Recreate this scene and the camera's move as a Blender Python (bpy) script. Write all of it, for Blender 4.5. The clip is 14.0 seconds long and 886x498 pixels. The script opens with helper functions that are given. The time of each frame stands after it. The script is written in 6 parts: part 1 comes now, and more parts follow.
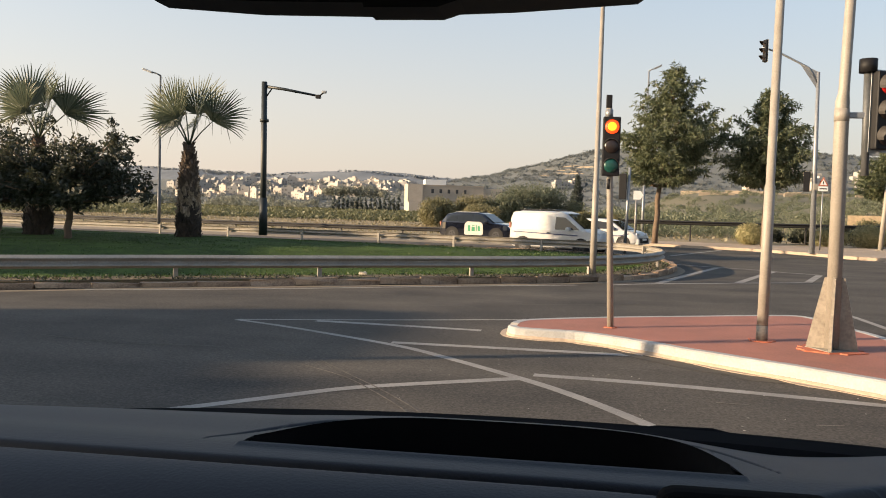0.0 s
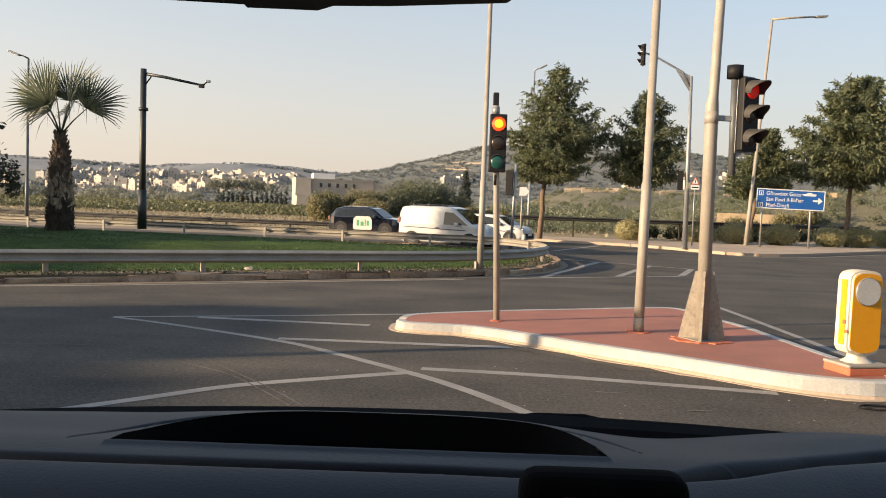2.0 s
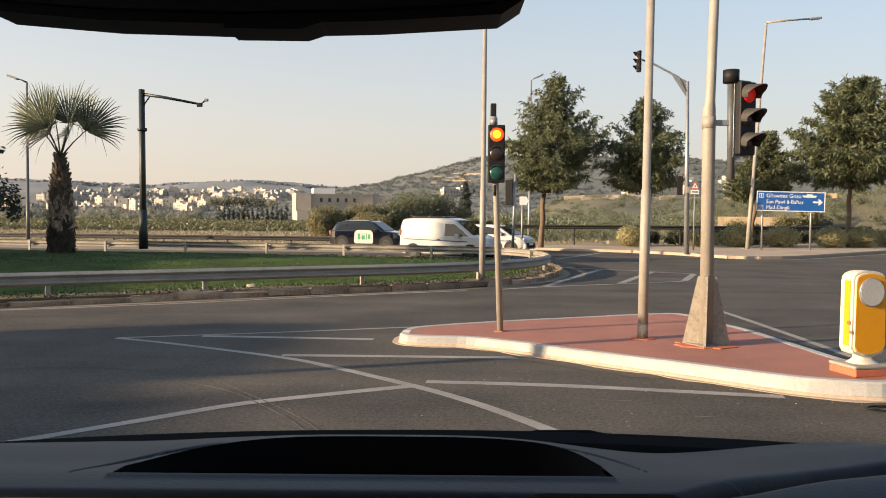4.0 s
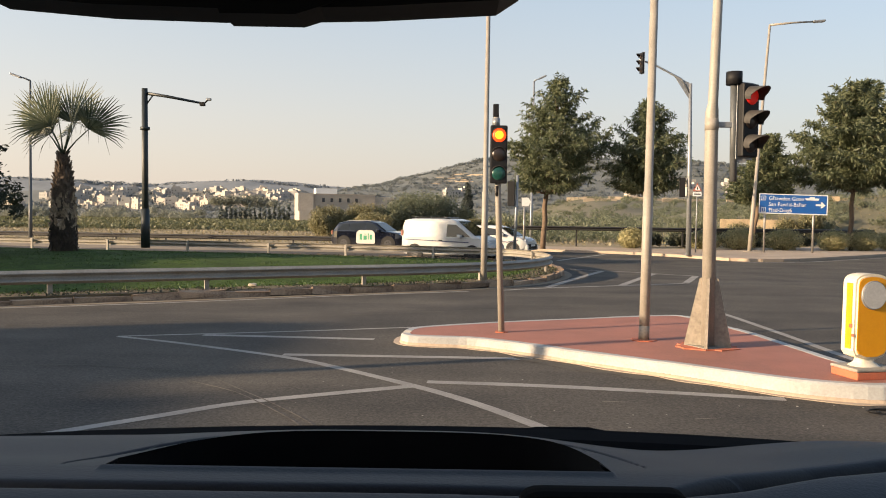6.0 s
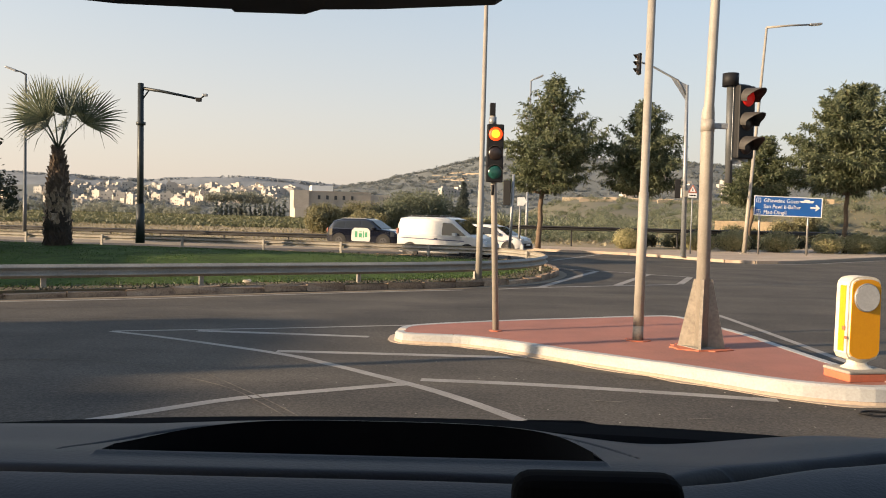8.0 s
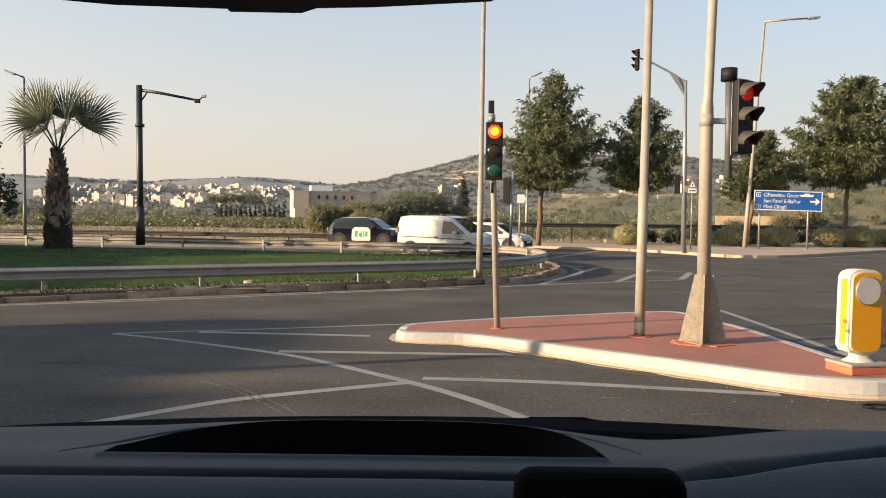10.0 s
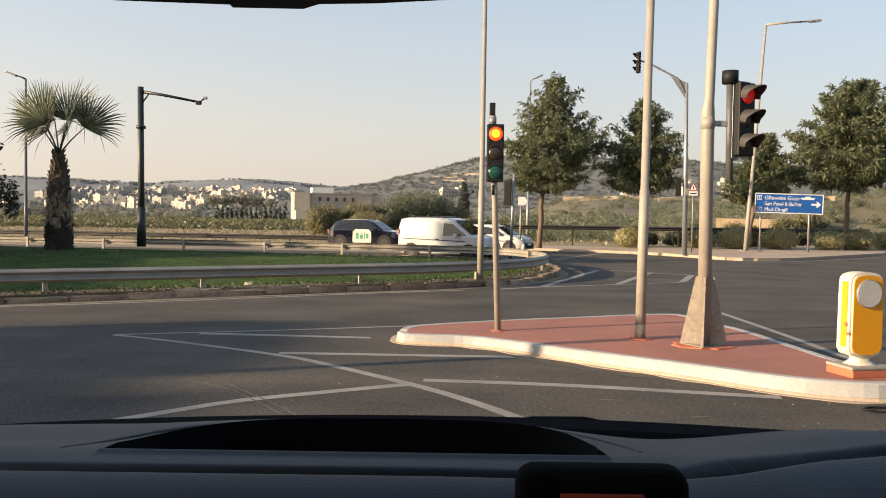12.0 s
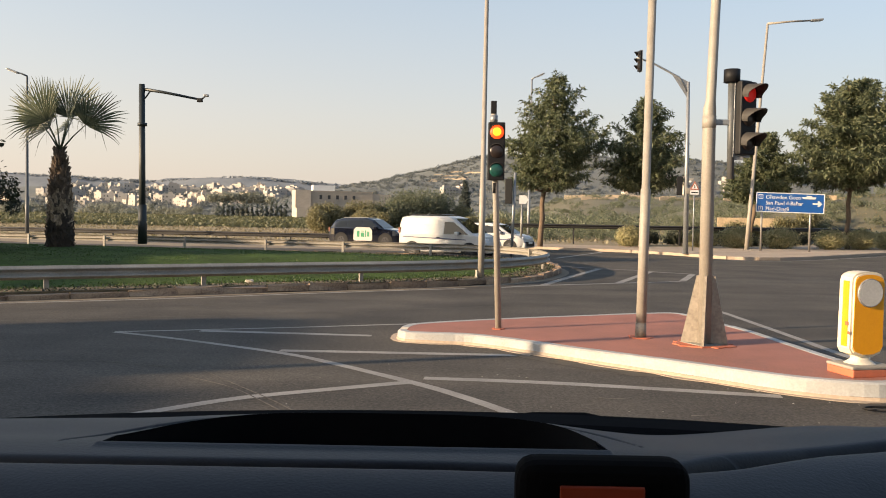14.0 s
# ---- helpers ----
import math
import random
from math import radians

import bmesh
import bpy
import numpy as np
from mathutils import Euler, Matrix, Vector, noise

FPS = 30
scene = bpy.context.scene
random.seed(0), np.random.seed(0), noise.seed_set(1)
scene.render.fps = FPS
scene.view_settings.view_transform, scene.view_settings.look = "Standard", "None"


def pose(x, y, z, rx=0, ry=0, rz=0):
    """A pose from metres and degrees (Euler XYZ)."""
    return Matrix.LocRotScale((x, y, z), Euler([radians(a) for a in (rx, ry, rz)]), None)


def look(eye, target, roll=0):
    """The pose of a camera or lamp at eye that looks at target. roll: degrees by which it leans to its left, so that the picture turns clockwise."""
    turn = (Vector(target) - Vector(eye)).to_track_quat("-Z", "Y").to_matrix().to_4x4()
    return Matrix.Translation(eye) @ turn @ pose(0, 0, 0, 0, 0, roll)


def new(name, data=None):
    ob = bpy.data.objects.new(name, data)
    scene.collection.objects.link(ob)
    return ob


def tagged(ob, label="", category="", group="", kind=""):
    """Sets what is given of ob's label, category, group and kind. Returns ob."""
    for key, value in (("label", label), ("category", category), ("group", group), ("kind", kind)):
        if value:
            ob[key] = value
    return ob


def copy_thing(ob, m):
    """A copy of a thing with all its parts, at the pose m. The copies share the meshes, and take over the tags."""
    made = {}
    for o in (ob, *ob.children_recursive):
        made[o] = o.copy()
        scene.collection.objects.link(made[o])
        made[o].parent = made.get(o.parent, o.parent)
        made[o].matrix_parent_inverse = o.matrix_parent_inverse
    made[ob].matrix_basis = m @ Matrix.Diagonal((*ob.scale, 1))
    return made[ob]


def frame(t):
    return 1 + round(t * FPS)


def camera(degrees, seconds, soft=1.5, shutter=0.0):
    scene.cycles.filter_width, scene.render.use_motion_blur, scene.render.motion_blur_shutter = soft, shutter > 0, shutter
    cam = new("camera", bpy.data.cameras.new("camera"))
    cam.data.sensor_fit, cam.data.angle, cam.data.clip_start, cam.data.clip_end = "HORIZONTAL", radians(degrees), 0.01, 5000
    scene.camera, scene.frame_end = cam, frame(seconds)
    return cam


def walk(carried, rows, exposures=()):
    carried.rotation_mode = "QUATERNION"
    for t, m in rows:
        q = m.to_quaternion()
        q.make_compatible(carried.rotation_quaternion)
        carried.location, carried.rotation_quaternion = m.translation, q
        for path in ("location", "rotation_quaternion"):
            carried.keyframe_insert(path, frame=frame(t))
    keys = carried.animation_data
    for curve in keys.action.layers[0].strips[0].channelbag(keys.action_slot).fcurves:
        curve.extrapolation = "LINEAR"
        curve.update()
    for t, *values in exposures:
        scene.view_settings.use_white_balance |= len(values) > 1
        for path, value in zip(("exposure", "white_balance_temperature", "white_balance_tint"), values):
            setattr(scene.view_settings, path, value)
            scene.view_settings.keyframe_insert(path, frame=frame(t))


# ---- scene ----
# camera: eye, then yaw, pitch and lean in degrees
cam = camera(58.0, 14.0, soft=1.0)
PATH = [
    (0.0, -0.0125, 0.0012, 1.7534, 7.88, -2.85, 1.57),
    (0.5, 0.0013, -0.0005, 1.7552, 4.99, -3.09, 1.72),
    (1.0, -0.0007, -0.0007, 1.7559, 2.02, -3.09, 1.92),
    (1.5, -0.0014, -0.0013, 1.7515, 0.35, -3.06, 1.99),
    (2.0, -0.0034, -0.0031, 1.7518, -0.07, -2.97, 2.07),
    (2.5, -0.0001, -0.0019, 1.7598, -0.07, -2.87, 1.37),
    (3.0, -0.0013, -0.0019, 1.7602, -0.01, -2.17, 0.52),
    (5.5, 0.0003, -0.0018, 1.7580, 0.22, -2.14, 0.59),
    (6.0, 0.0019, 0.0030, 1.7538, 0.20, -2.10, 0.81),
    (6.5, 0.0035, -0.0007, 1.7524, -0.11, -2.14, 1.10),
    (7.0, 0.0027, -0.0013, 1.7519, -0.16, -2.12, 1.09),
    (7.5, 0.0013, -0.0005, 1.7487, -0.17, -2.17, 1.29),
    (8.0, 0.0010, -0.0000, 1.7477, -0.15, -2.19, 1.44),
    (10.5, 0.0017, 0.0016, 1.7471, -0.11, -2.32, 0.65),
    (11.0, 0.0002, 0.0031, 1.7441, -0.06, -2.05, 0.69),
    (11.5, -0.0004, 0.0004, 1.7450, -0.06, -2.12, 0.77),
    (12.0, 0.0012, 0.0008, 1.7440, -0.06, -2.15, 0.86),
    (12.5, 0.0023, 0.0016, 1.7429, -0.21, -2.18, 0.87),
    (13.0, 0.0002, 0.0008, 1.7442, -0.11, -2.21, 1.01),
    (13.5, 0.0004, 0.0022, 1.7418, -0.01, -2.21, 0.99),
    (14.0, 0.0017, 0.0035, 1.7403, 0.00, -2.27, 1.03),
]


def aim(x, y, z, yaw, pitch, lean):
    a, p = radians(yaw), radians(pitch)
    way = Vector((-math.sin(a) * math.cos(p), math.cos(a) * math.cos(p), math.sin(p)))
    eye = Vector((x, y, z))
    return look(eye, eye + way * 10, lean)


walk(cam, [(r[0], aim(*r[1:])) for r in PATH], [(0.0, 1.1, 6900, 10), (14.0, 1.1, 6900, 10)])

# sky and sun: a low sun behind and to the left
SUN_EL, SUN_AZ = 14.0, 250.0
world = bpy.data.worlds.new("sky")
scene.world = world
world.use_nodes = True
wn = world.node_tree
sky = wn.nodes.new("ShaderNodeTexSky")
sky.sky_type = "NISHITA"
sky.sun_disc = False
sky.sun_elevation, sky.sun_rotation = radians(SUN_EL), radians(SUN_AZ)
sky.air_density, sky.dust_density, sky.ozone_density = 1.0, 2.0, 2.0
# summer haze: a warm pale veil that thins out upwards
co = wn.nodes.new("ShaderNodeTexCoord")
xyz = wn.nodes.new("ShaderNodeSeparateXYZ")
veil = wn.nodes.new("ShaderNodeValToRGB")
veil.color_ramp.elements[0].position, veil.color_ramp.elements[0].color = 0.0, (2.72, 2.40, 2.20, 1)
veil.color_ramp.elements[1].position, veil.color_ramp.elements[1].color = 0.55, (1.7, 2.15, 2.75, 1)
mid = veil.color_ramp.elements.new(0.12)
mid.color = (2.62, 2.48, 2.40, 1)
mid = veil.color_ramp.elements.new(0.3)
mid.color = (2.25, 2.50, 2.72, 1)
thin = wn.nodes.new("ShaderNodeMapRange")
thin.inputs[1].default_value, thin.inputs[2].default_value, thin.inputs[3].default_value, thin.inputs[4].default_value = 0.0, 0.6, 0.85, 0.15
blend = wn.nodes.new("ShaderNodeMix")
blend.data_type = "RGBA"
wn.links.new(co.outputs["Generated"], xyz.inputs[0])
wn.links.new(xyz.outputs["Z"], veil.inputs[0])
wn.links.new(xyz.outputs["Z"], thin.inputs[0])
wn.links.new(thin.outputs[0], blend.inputs[0])
wn.links.new(sky.outputs[0], blend.inputs[6])
# brighter and warmer towards the sun's side, bluer away from it
side = wn.nodes.new("ShaderNodeMapRange")
side.inputs[1].default_value, side.inputs[2].default_value = -0.65, 0.65
wn.links.new(xyz.outputs["X"], side.inputs[0])
tint = wn.nodes.new("ShaderNodeMix")
tint.data_type = "RGBA"
tint.inputs[6].default_value, tint.inputs[7].default_value = (1.22, 1.17, 1.12, 1), (0.835, 0.84, 0.87, 1)
wn.links.new(side.outputs[0], tint.inputs[0])
hazy = wn.nodes.new("ShaderNodeMix")
hazy.data_type, hazy.blend_type = "RGBA", "MULTIPLY"
hazy.inputs[0].default_value = 1.0
wn.links.new(veil.outputs[0], hazy.inputs[6])
wn.links.new(tint.outputs[2], hazy.inputs[7])
wn.links.new(hazy.outputs[2], blend.inputs[7])
wn.links.new(blend.outputs[2], wn.nodes["Background"].inputs[0])
wn.nodes["Background"].inputs[1].default_value = 0.1305
sun = new("sun", bpy.data.lights.new("sun", "SUN"))
sun.data.energy, sun.data.angle, sun.data.color = 5.0, radians(0.5), (1.0, 0.77, 0.53)
SUN_DIR = Vector((math.sin(radians(SUN_AZ)), math.cos(radians(SUN_AZ)), math.tan(radians(SUN_EL))))
sun.matrix_world = look(SUN_DIR * 50, (0, 0, 0))


# materials
def mat(name, a, b=None, rough=0.7, metal=0.0, scale=6.0, fine=60.0, bump=0.0, spread=0.5, rnd=0.0, coat=0.0, spec=0.5, streak=0.0, speckle=0.0, hue=0.0):
    """Two colours mixed by coarse and fine noise; bump from the fine noise; rnd: brightness that differs from object to object."""
    m = bpy.data.materials.new(name)
    m.use_nodes = True
    n, l = m.node_tree.nodes, m.node_tree.links
    p = n["Principled BSDF"]
    p.inputs["Roughness"].default_value, p.inputs["Metallic"].default_value = rough, metal
    p.inputs["Coat Weight"].default_value = coat
    p.inputs["Specular IOR Level"].default_value = spec
    b = b or tuple(c * 0.75 for c in a)
    co = n.new("ShaderNodeTexCoord")
    big, small = n.new("ShaderNodeTexNoise"), n.new("ShaderNodeTexNoise")
    for t, s, d in ((big, scale, 5), (small, fine, 3)):
        t.inputs["Scale"].default_value, t.inputs["Detail"].default_value = s, d
        l.new(co.outputs["Object"], t.inputs["Vector"])
    add = n.new("ShaderNodeMath")
    add.operation = "MULTIPLY_ADD"
    add.inputs[1].default_value = 0.45
    l.new(small.outputs[0], add.inputs[0])
    half = n.new("ShaderNodeMath")
    half.operation = "MULTIPLY"
    half.inputs[1].default_value = 0.55
    l.new(big.outputs[0], half.inputs[0])
    l.new(half.outputs[0], add.inputs[2])
    total = add.outputs[0]
    if streak:
        # long faint bands, as wheels wear them
        mp, band, mad = n.new("ShaderNodeMapping"), n.new("ShaderNodeTexNoise"), n.new("ShaderNodeMath")
        mp.inputs["Rotation"].default_value = (0, 0, radians(-27))
        mp.inputs["Scale"].default_value = (0.05, 1.1, 1)
        band.inputs["Scale"].default_value, band.inputs["Detail"].default_value = 1.0, 4
        mad.operation = "MULTIPLY_ADD"
        mad.inputs[1].default_value = streak
        l.new(co.outputs["Object"], mp.inputs["Vector"])
        l.new(mp.outputs[0], band.inputs["Vector"])
        l.new(band.outputs[0], mad.inputs[0])
        l.new(add.outputs[0], mad.inputs[2])
        off = n.new("ShaderNodeMath")
        off.operation = "SUBTRACT"
        off.inputs[1].default_value = streak * 0.5
        l.new(mad.outputs[0], off.inputs[0])
        total = off.outputs[0]
    ramp = n.new("ShaderNodeMapRange")
    ramp.inputs[1].default_value, ramp.inputs[2].default_value = 0.5 - spread * 0.3, 0.5 + spread * 0.3
    l.new(total, ramp.inputs[0])
    mix = n.new("ShaderNodeMix")
    mix.data_type = "RGBA"
    mix.inputs[6].default_value, mix.inputs[7].default_value = (*a, 1), (*b, 1)
    l.new(ramp.outputs[0], mix.inputs[0])
    out = mix.outputs[2]
    if rnd:
        info, hs, mr = n.new("ShaderNodeObjectInfo"), n.new("ShaderNodeHueSaturation"), n.new("ShaderNodeMapRange")
        mr.inputs[3].default_value, mr.inputs[4].default_value = 1 - rnd, 1 + rnd
        l.new(info.outputs["Random"], mr.inputs[0])
        l.new(mr.outputs[0], hs.inputs["Value"])
        l.new(out, hs.inputs["Color"])
        out = hs.outputs[0]
    if hue:
        # some pieces greyer, some more ochre
        info, tone, mul = n.new("ShaderNodeObjectInfo"), n.new("ShaderNodeValToRGB"), n.new("ShaderNodeMix")
        tone.color_ramp.elements[0].color, tone.color_ramp.elements[1].color = (1 - hue * 0.3, 1 - hue * 0.15, 1, 1), (1.0, 1 - hue * 0.35, 1 - hue * 0.7, 1)
        mid_tone = tone.color_ramp.elements.new(0.55)
        mid_tone.color = (1, 1 - hue * 0.08, 1 - hue * 0.2, 1)
        mul.data_type, mul.blend_type = "RGBA", "MULTIPLY"
        mul.inputs[0].default_value = 1.0
        l.new(info.outputs["Random"], tone.inputs[0])
        l.new(out, mul.inputs[6])
        l.new(tone.outputs[0], mul.inputs[7])
        out = mul.outputs[2]
    if speckle:
        # single stones of the mix, pale and dark
        grit, val, mul = n.new("ShaderNodeTexVoronoi"), n.new("ShaderNodeMapRange"), n.new("ShaderNodeMix")
        grit.inputs["Scale"].default_value = 62.0
        val.inputs[3].default_value, val.inputs[4].default_value = 1 - speckle, 1 + speckle
        mul.data_type, mul.blend_type = "RGBA", "MULTIPLY"
        mul.inputs[0].default_value = 1.0
        l.new(co.outputs["Object"], grit.inputs["Vector"])
        l.new(grit.outputs["Color"], val.inputs[0])
        l.new(out, mul.inputs[6])
        l.new(val.outputs[0], mul.inputs[7])
        out = mul.outputs[2]
    l.new(out, p.inputs["Base Color"])
    if bump:
        bp = n.new("ShaderNodeBump")
        bp.inputs["Strength"].default_value, bp.inputs["Distance"].default_value = 0.6, bump
        l.new(add.outputs[0], bp.inputs["Height"])
        l.new(bp.outputs[0], p.inputs["Normal"])
    return m


def leafy(name, a, b, clear=0.35):
    """Leaves: colour differs from leaf to leaf, some light passes through."""
    m = bpy.data.materials.new(name)
    m.use_nodes = True
    n, l = m.node_tree.nodes, m.node_tree.links
    p = n["Principled BSDF"]
    p.inputs["Roughness"].default_value = 0.55
    geo, mix = n.new("ShaderNodeNewGeometry"), n.new("ShaderNodeMix")
    mix.data_type = "RGBA"
    mix.inputs[6].default_value, mix.inputs[7].default_value = (*a, 1), (*b, 1)
    l.new(geo.outputs["Random Per Island"], mix.inputs[0])
    l.new(mix.outputs[2], p.inputs["Base Color"])
    tr, ms = n.new("ShaderNodeBsdfTranslucent"), n.new("ShaderNodeMixShader")
    l.new(mix.outputs[2], tr.inputs[0])
    ms.inputs[0].default_value = clear
    l.new(p.outputs[0], ms.inputs[1])
    l.new(tr.outputs[0], ms.inputs[2])
    l.new(ms.outputs[0], n["Material Output"].inputs[0])
    return m


def glow(name, colour, strength):
    m = bpy.data.materials.new(name)
    m.use_nodes = True
    p = m.node_tree.nodes["Principled BSDF"]
    p.inputs["Base Color"].default_value = (*colour, 1)
    p.inputs["Emission Color"].default_value = (*colour, 1)
    p.inputs["Emission Strength"].default_value = strength
    return m


ASPHALT = mat("asphalt", (0.108, 0.095, 0.079), (0.0345, 0.0318, 0.0290), 0.85, scale=0.5, fine=26, bump=0.008, spread=0.62, streak=0.34, spec=0.22, speckle=0.36)
DRY = mat("dry_ground", (0.30, 0.22, 0.13), (0.16, 0.14, 0.07), 0.95, scale=0.02, fine=0.6, spread=0.8)
FIELD = mat("scrubby_field", (0.150, 0.130, 0.084), (0.082, 0.084, 0.050), 0.95, scale=0.03, fine=0.5, spread=0.7)
PAVING = mat("pavement", (0.43, 0.34, 0.255), (0.29, 0.23, 0.178), 0.9, scale=0.5, fine=20, bump=0.003)
KERB = mat("kerb_stone", (0.46, 0.33, 0.22), (0.11, 0.07, 0.05), 0.9, scale=3.5, fine=30, bump=0.012, spread=0.7, rnd=0.25)
KERB_WHITE = mat("kerb_white_paint", (0.40, 0.405, 0.40), (0.275, 0.265, 0.245), 0.6, scale=3.0, fine=40, bump=0.006, spread=0.7)
RED = mat("red_paint", (0.365, 0.142, 0.096), (0.235, 0.098, 0.069), 0.75, scale=1.6, fine=45, bump=0.004, spread=0.5)
RED_ORANGE = mat("orange_red_paint", (0.50, 0.135, 0.065), (0.34, 0.105, 0.06), 0.75, scale=6, fine=60)
LINE = mat("road_paint", (0.36, 0.34, 0.31), (0.13, 0.12, 0.11), 0.75, scale=1.6, fine=38, spread=0.9)
GRASS = mat("grass_ground", (0.068, 0.108, 0.026), (0.026, 0.043, 0.012), 0.95, scale=1.2, fine=11, bump=0.06, spread=0.42, spec=0.1)
SOIL = mat("soil", (0.17, 0.115, 0.062), (0.06, 0.05, 0.028), 0.95, scale=1.5, fine=16, bump=0.03, spread=0.7)
GALV = mat("galvanised_steel", (0.33, 0.315, 0.295), (0.19, 0.18, 0.17), 0.45, 0.5, scale=2.5, fine=30, spread=0.8)
POLE_PAINT = mat("cream_pole_paint", (0.36, 0.325, 0.277), (0.20, 0.18, 0.152), 0.55, scale=4.0, fine=50, bump=0.0015, spread=0.9)
RAIL = mat("weathered_rail_steel", (0.38, 0.35, 0.30), (0.19, 0.172, 0.147), 0.6, 0.1, scale=2.2, fine=24, spread=0.9)
POLE_DARK = mat("dark_green_pole", (0.022, 0.028, 0.028), (0.014, 0.018, 0.018), 0.5, scale=3, fine=30)
CONCRETE = mat("concrete_base", (0.30, 0.275, 0.235), (0.21, 0.195, 0.165), 0.85, scale=4, fine=45, bump=0.003)
BLACK = mat("black_plastic", (0.014, 0.014, 0.015), (0.008, 0.008, 0.009), 0.6, scale=8, fine=80, spec=0.25)
GUSSET = mat("stained_cream_steel", (0.38, 0.33, 0.265), (0.13, 0.11, 0.088), 0.75, scale=3.2, fine=28, bump=0.004, spread=0.85)
SCUFF = mat("tyre_scuff", (0.17, 0.14, 0.11), (0.06, 0.048, 0.037), 0.85, scale=3, fine=16, spread=0.4)
LITTER = mat("pale_litter", (0.45, 0.42, 0.36), (0.25, 0.22, 0.18), 0.8, scale=5, fine=30, rnd=0.3)
GREY_METAL = mat("grey_metal", (0.30, 0.31, 0.32), (0.20, 0.21, 0.22), 0.45, 0.4, scale=8, fine=60)
DASH = mat("dashboard_plastic", (0.0175, 0.0202, 0.0270), (0.0125, 0.0145, 0.0200), 0.55, scale=9, fine=420, bump=0.0012, spec=0.35)
CABIN = mat("cabin_lining", (0.10, 0.10, 0.105), (0.07, 0.07, 0.075), 0.9, scale=9, fine=200)
VAN_WHITE = mat("white_car_paint", (0.48, 0.475, 0.468), (0.43, 0.425, 0.41), 0.25, scale=1.5, fine=10, coat=0.6)
SUV_BLACK = mat("black_car_paint", (0.006, 0.008, 0.015), (0.005, 0.006, 0.012), 0.10, scale=2, fine=12, coat=0.8, spec=0.5)
CAR_GLASS = mat("dark_car_glass", (0.006, 0.008, 0.009), (0.004, 0.005, 0.006), 0.04, scale=2, fine=8, spec=0.45, coat=0.1)
TYRE = mat("tyre_rubber", (0.02, 0.02, 0.02), (0.013, 0.013, 0.013), 0.85, scale=10, fine=80)
RIM = mat("alloy_rim", (0.075, 0.075, 0.08), (0.045, 0.045, 0.05), 0.4, 0.6, scale=10, fine=60)
PALM_BARK = mat("palm_bark", (0.09, 0.065, 0.045), (0.035, 0.026, 0.02), 0.95, scale=4, fine=26, bump=0.03, rnd=0.25)
BARK = mat("bark", (0.17, 0.115, 0.075), (0.09, 0.065, 0.045), 0.9, scale=3, fine=30, bump=0.02)
BLUE_SIGN = mat("blue_sign_sheet", (0.012, 0.10, 0.36), (0.010, 0.085, 0.31), 0.4, scale=2, fine=20)
WHITE_SHEET = mat("white_sign_sheet", (0.75, 0.75, 0.73), (0.65, 0.65, 0.63), 0.45, scale=4, fine=30)
YELLOW = mat("yellow_plastic", (0.66, 0.34, 0.015), (0.58, 0.28, 0.012), 0.45, scale=5, fine=50)
ORANGE = mat("amber_plastic", (0.72, 0.31, 0.006), (0.66, 0.27, 0.005), 0.4, scale=5, fine=50)
CREAM = mat("cream_plastic", (0.68, 0.62, 0.50), (0.52, 0.46, 0.36), 0.5, scale=6, fine=60, bump=0.001)
LIME = mat("limestone", (0.47, 0.41, 0.335), (0.38, 0.33, 0.272), 0.9, scale=0.3, fine=3, rnd=0.15)
HOUSE = mat("pale_house_wall", (0.45, 0.427, 0.396), (0.375, 0.353, 0.323), 0.9, scale=0.05, fine=0.5, rnd=0.30, hue=0.3)
DARK_GAP = mat("dark_opening", (0.05, 0.05, 0.055), (0.03, 0.03, 0.03), 0.5, scale=0.5, fine=5)
# both hill colours are paled towards blue-grey, with distance haze in the base
FAR_HILL = mat("haze_blue_far_hill", (0.195, 0.21, 0.22), (0.155, 0.17, 0.18), 1.0, scale=0.006, fine=0.05)
SCRUB_HILL = mat("haze_grey_scrub_hill", (0.112, 0.127, 0.124), (0.150, 0.152, 0.137), 1.0, scale=0.02, fine=0.2, spread=0.8)
STONE_WALL = mat("rough_ochre_stone", (0.40, 0.31, 0.20), (0.22, 0.17, 0.115), 0.95, scale=2.2, fine=9, bump=0.05, spread=0.6)
TERRACE = mat("terrace_wall", (0.38, 0.31, 0.225), (0.28, 0.23, 0.175), 0.95, scale=0.05, fine=0.5)
CROP = leafy("crop_leaves", (0.095, 0.106, 0.052), (0.150, 0.146, 0.078))
LEAF_TREE = leafy("tree_leaves", (0.062, 0.083, 0.043), (0.200, 0.216, 0.120), 0.45)
LEAF_DARK = leafy("olive_leaves", (0.030, 0.036, 0.022), (0.062, 0.066, 0.040))
LEAF_BUSH = leafy("bush_leaves", (0.135, 0.135, 0.066), (0.285, 0.250, 0.135), 0.4)
LEAF_HEDGE = leafy("hedge_leaves", (0.27, 0.26, 0.12), (0.47, 0.42, 0.24), 0.45)
# skyline, far, hillside and cypress leaves carry distance haze in their colour
LEAF_SKYLINE = leafy("haze_blue_tree_leaves", (0.245, 0.265, 0.280), (0.27, 0.288, 0.300), 0.75)
LEAF_FAR = leafy("haze_paled_tree_leaves", (0.21, 0.225, 0.182), (0.26, 0.266, 0.22), 0.55)
LEAF_HAZY = leafy("haze_grey_scrub_leaves", (0.165, 0.183, 0.183), (0.200, 0.215, 0.207), 0.55)
LEAF_GREY = leafy("grey_green_leaves", (0.100, 0.118, 0.072), (0.190, 0.200, 0.128), 0.38)
LEAF_CYPRESS = leafy("haze_paled_cypress_leaves", (0.095, 0.114, 0.104), (0.125, 0.142, 0.127), 0.5)
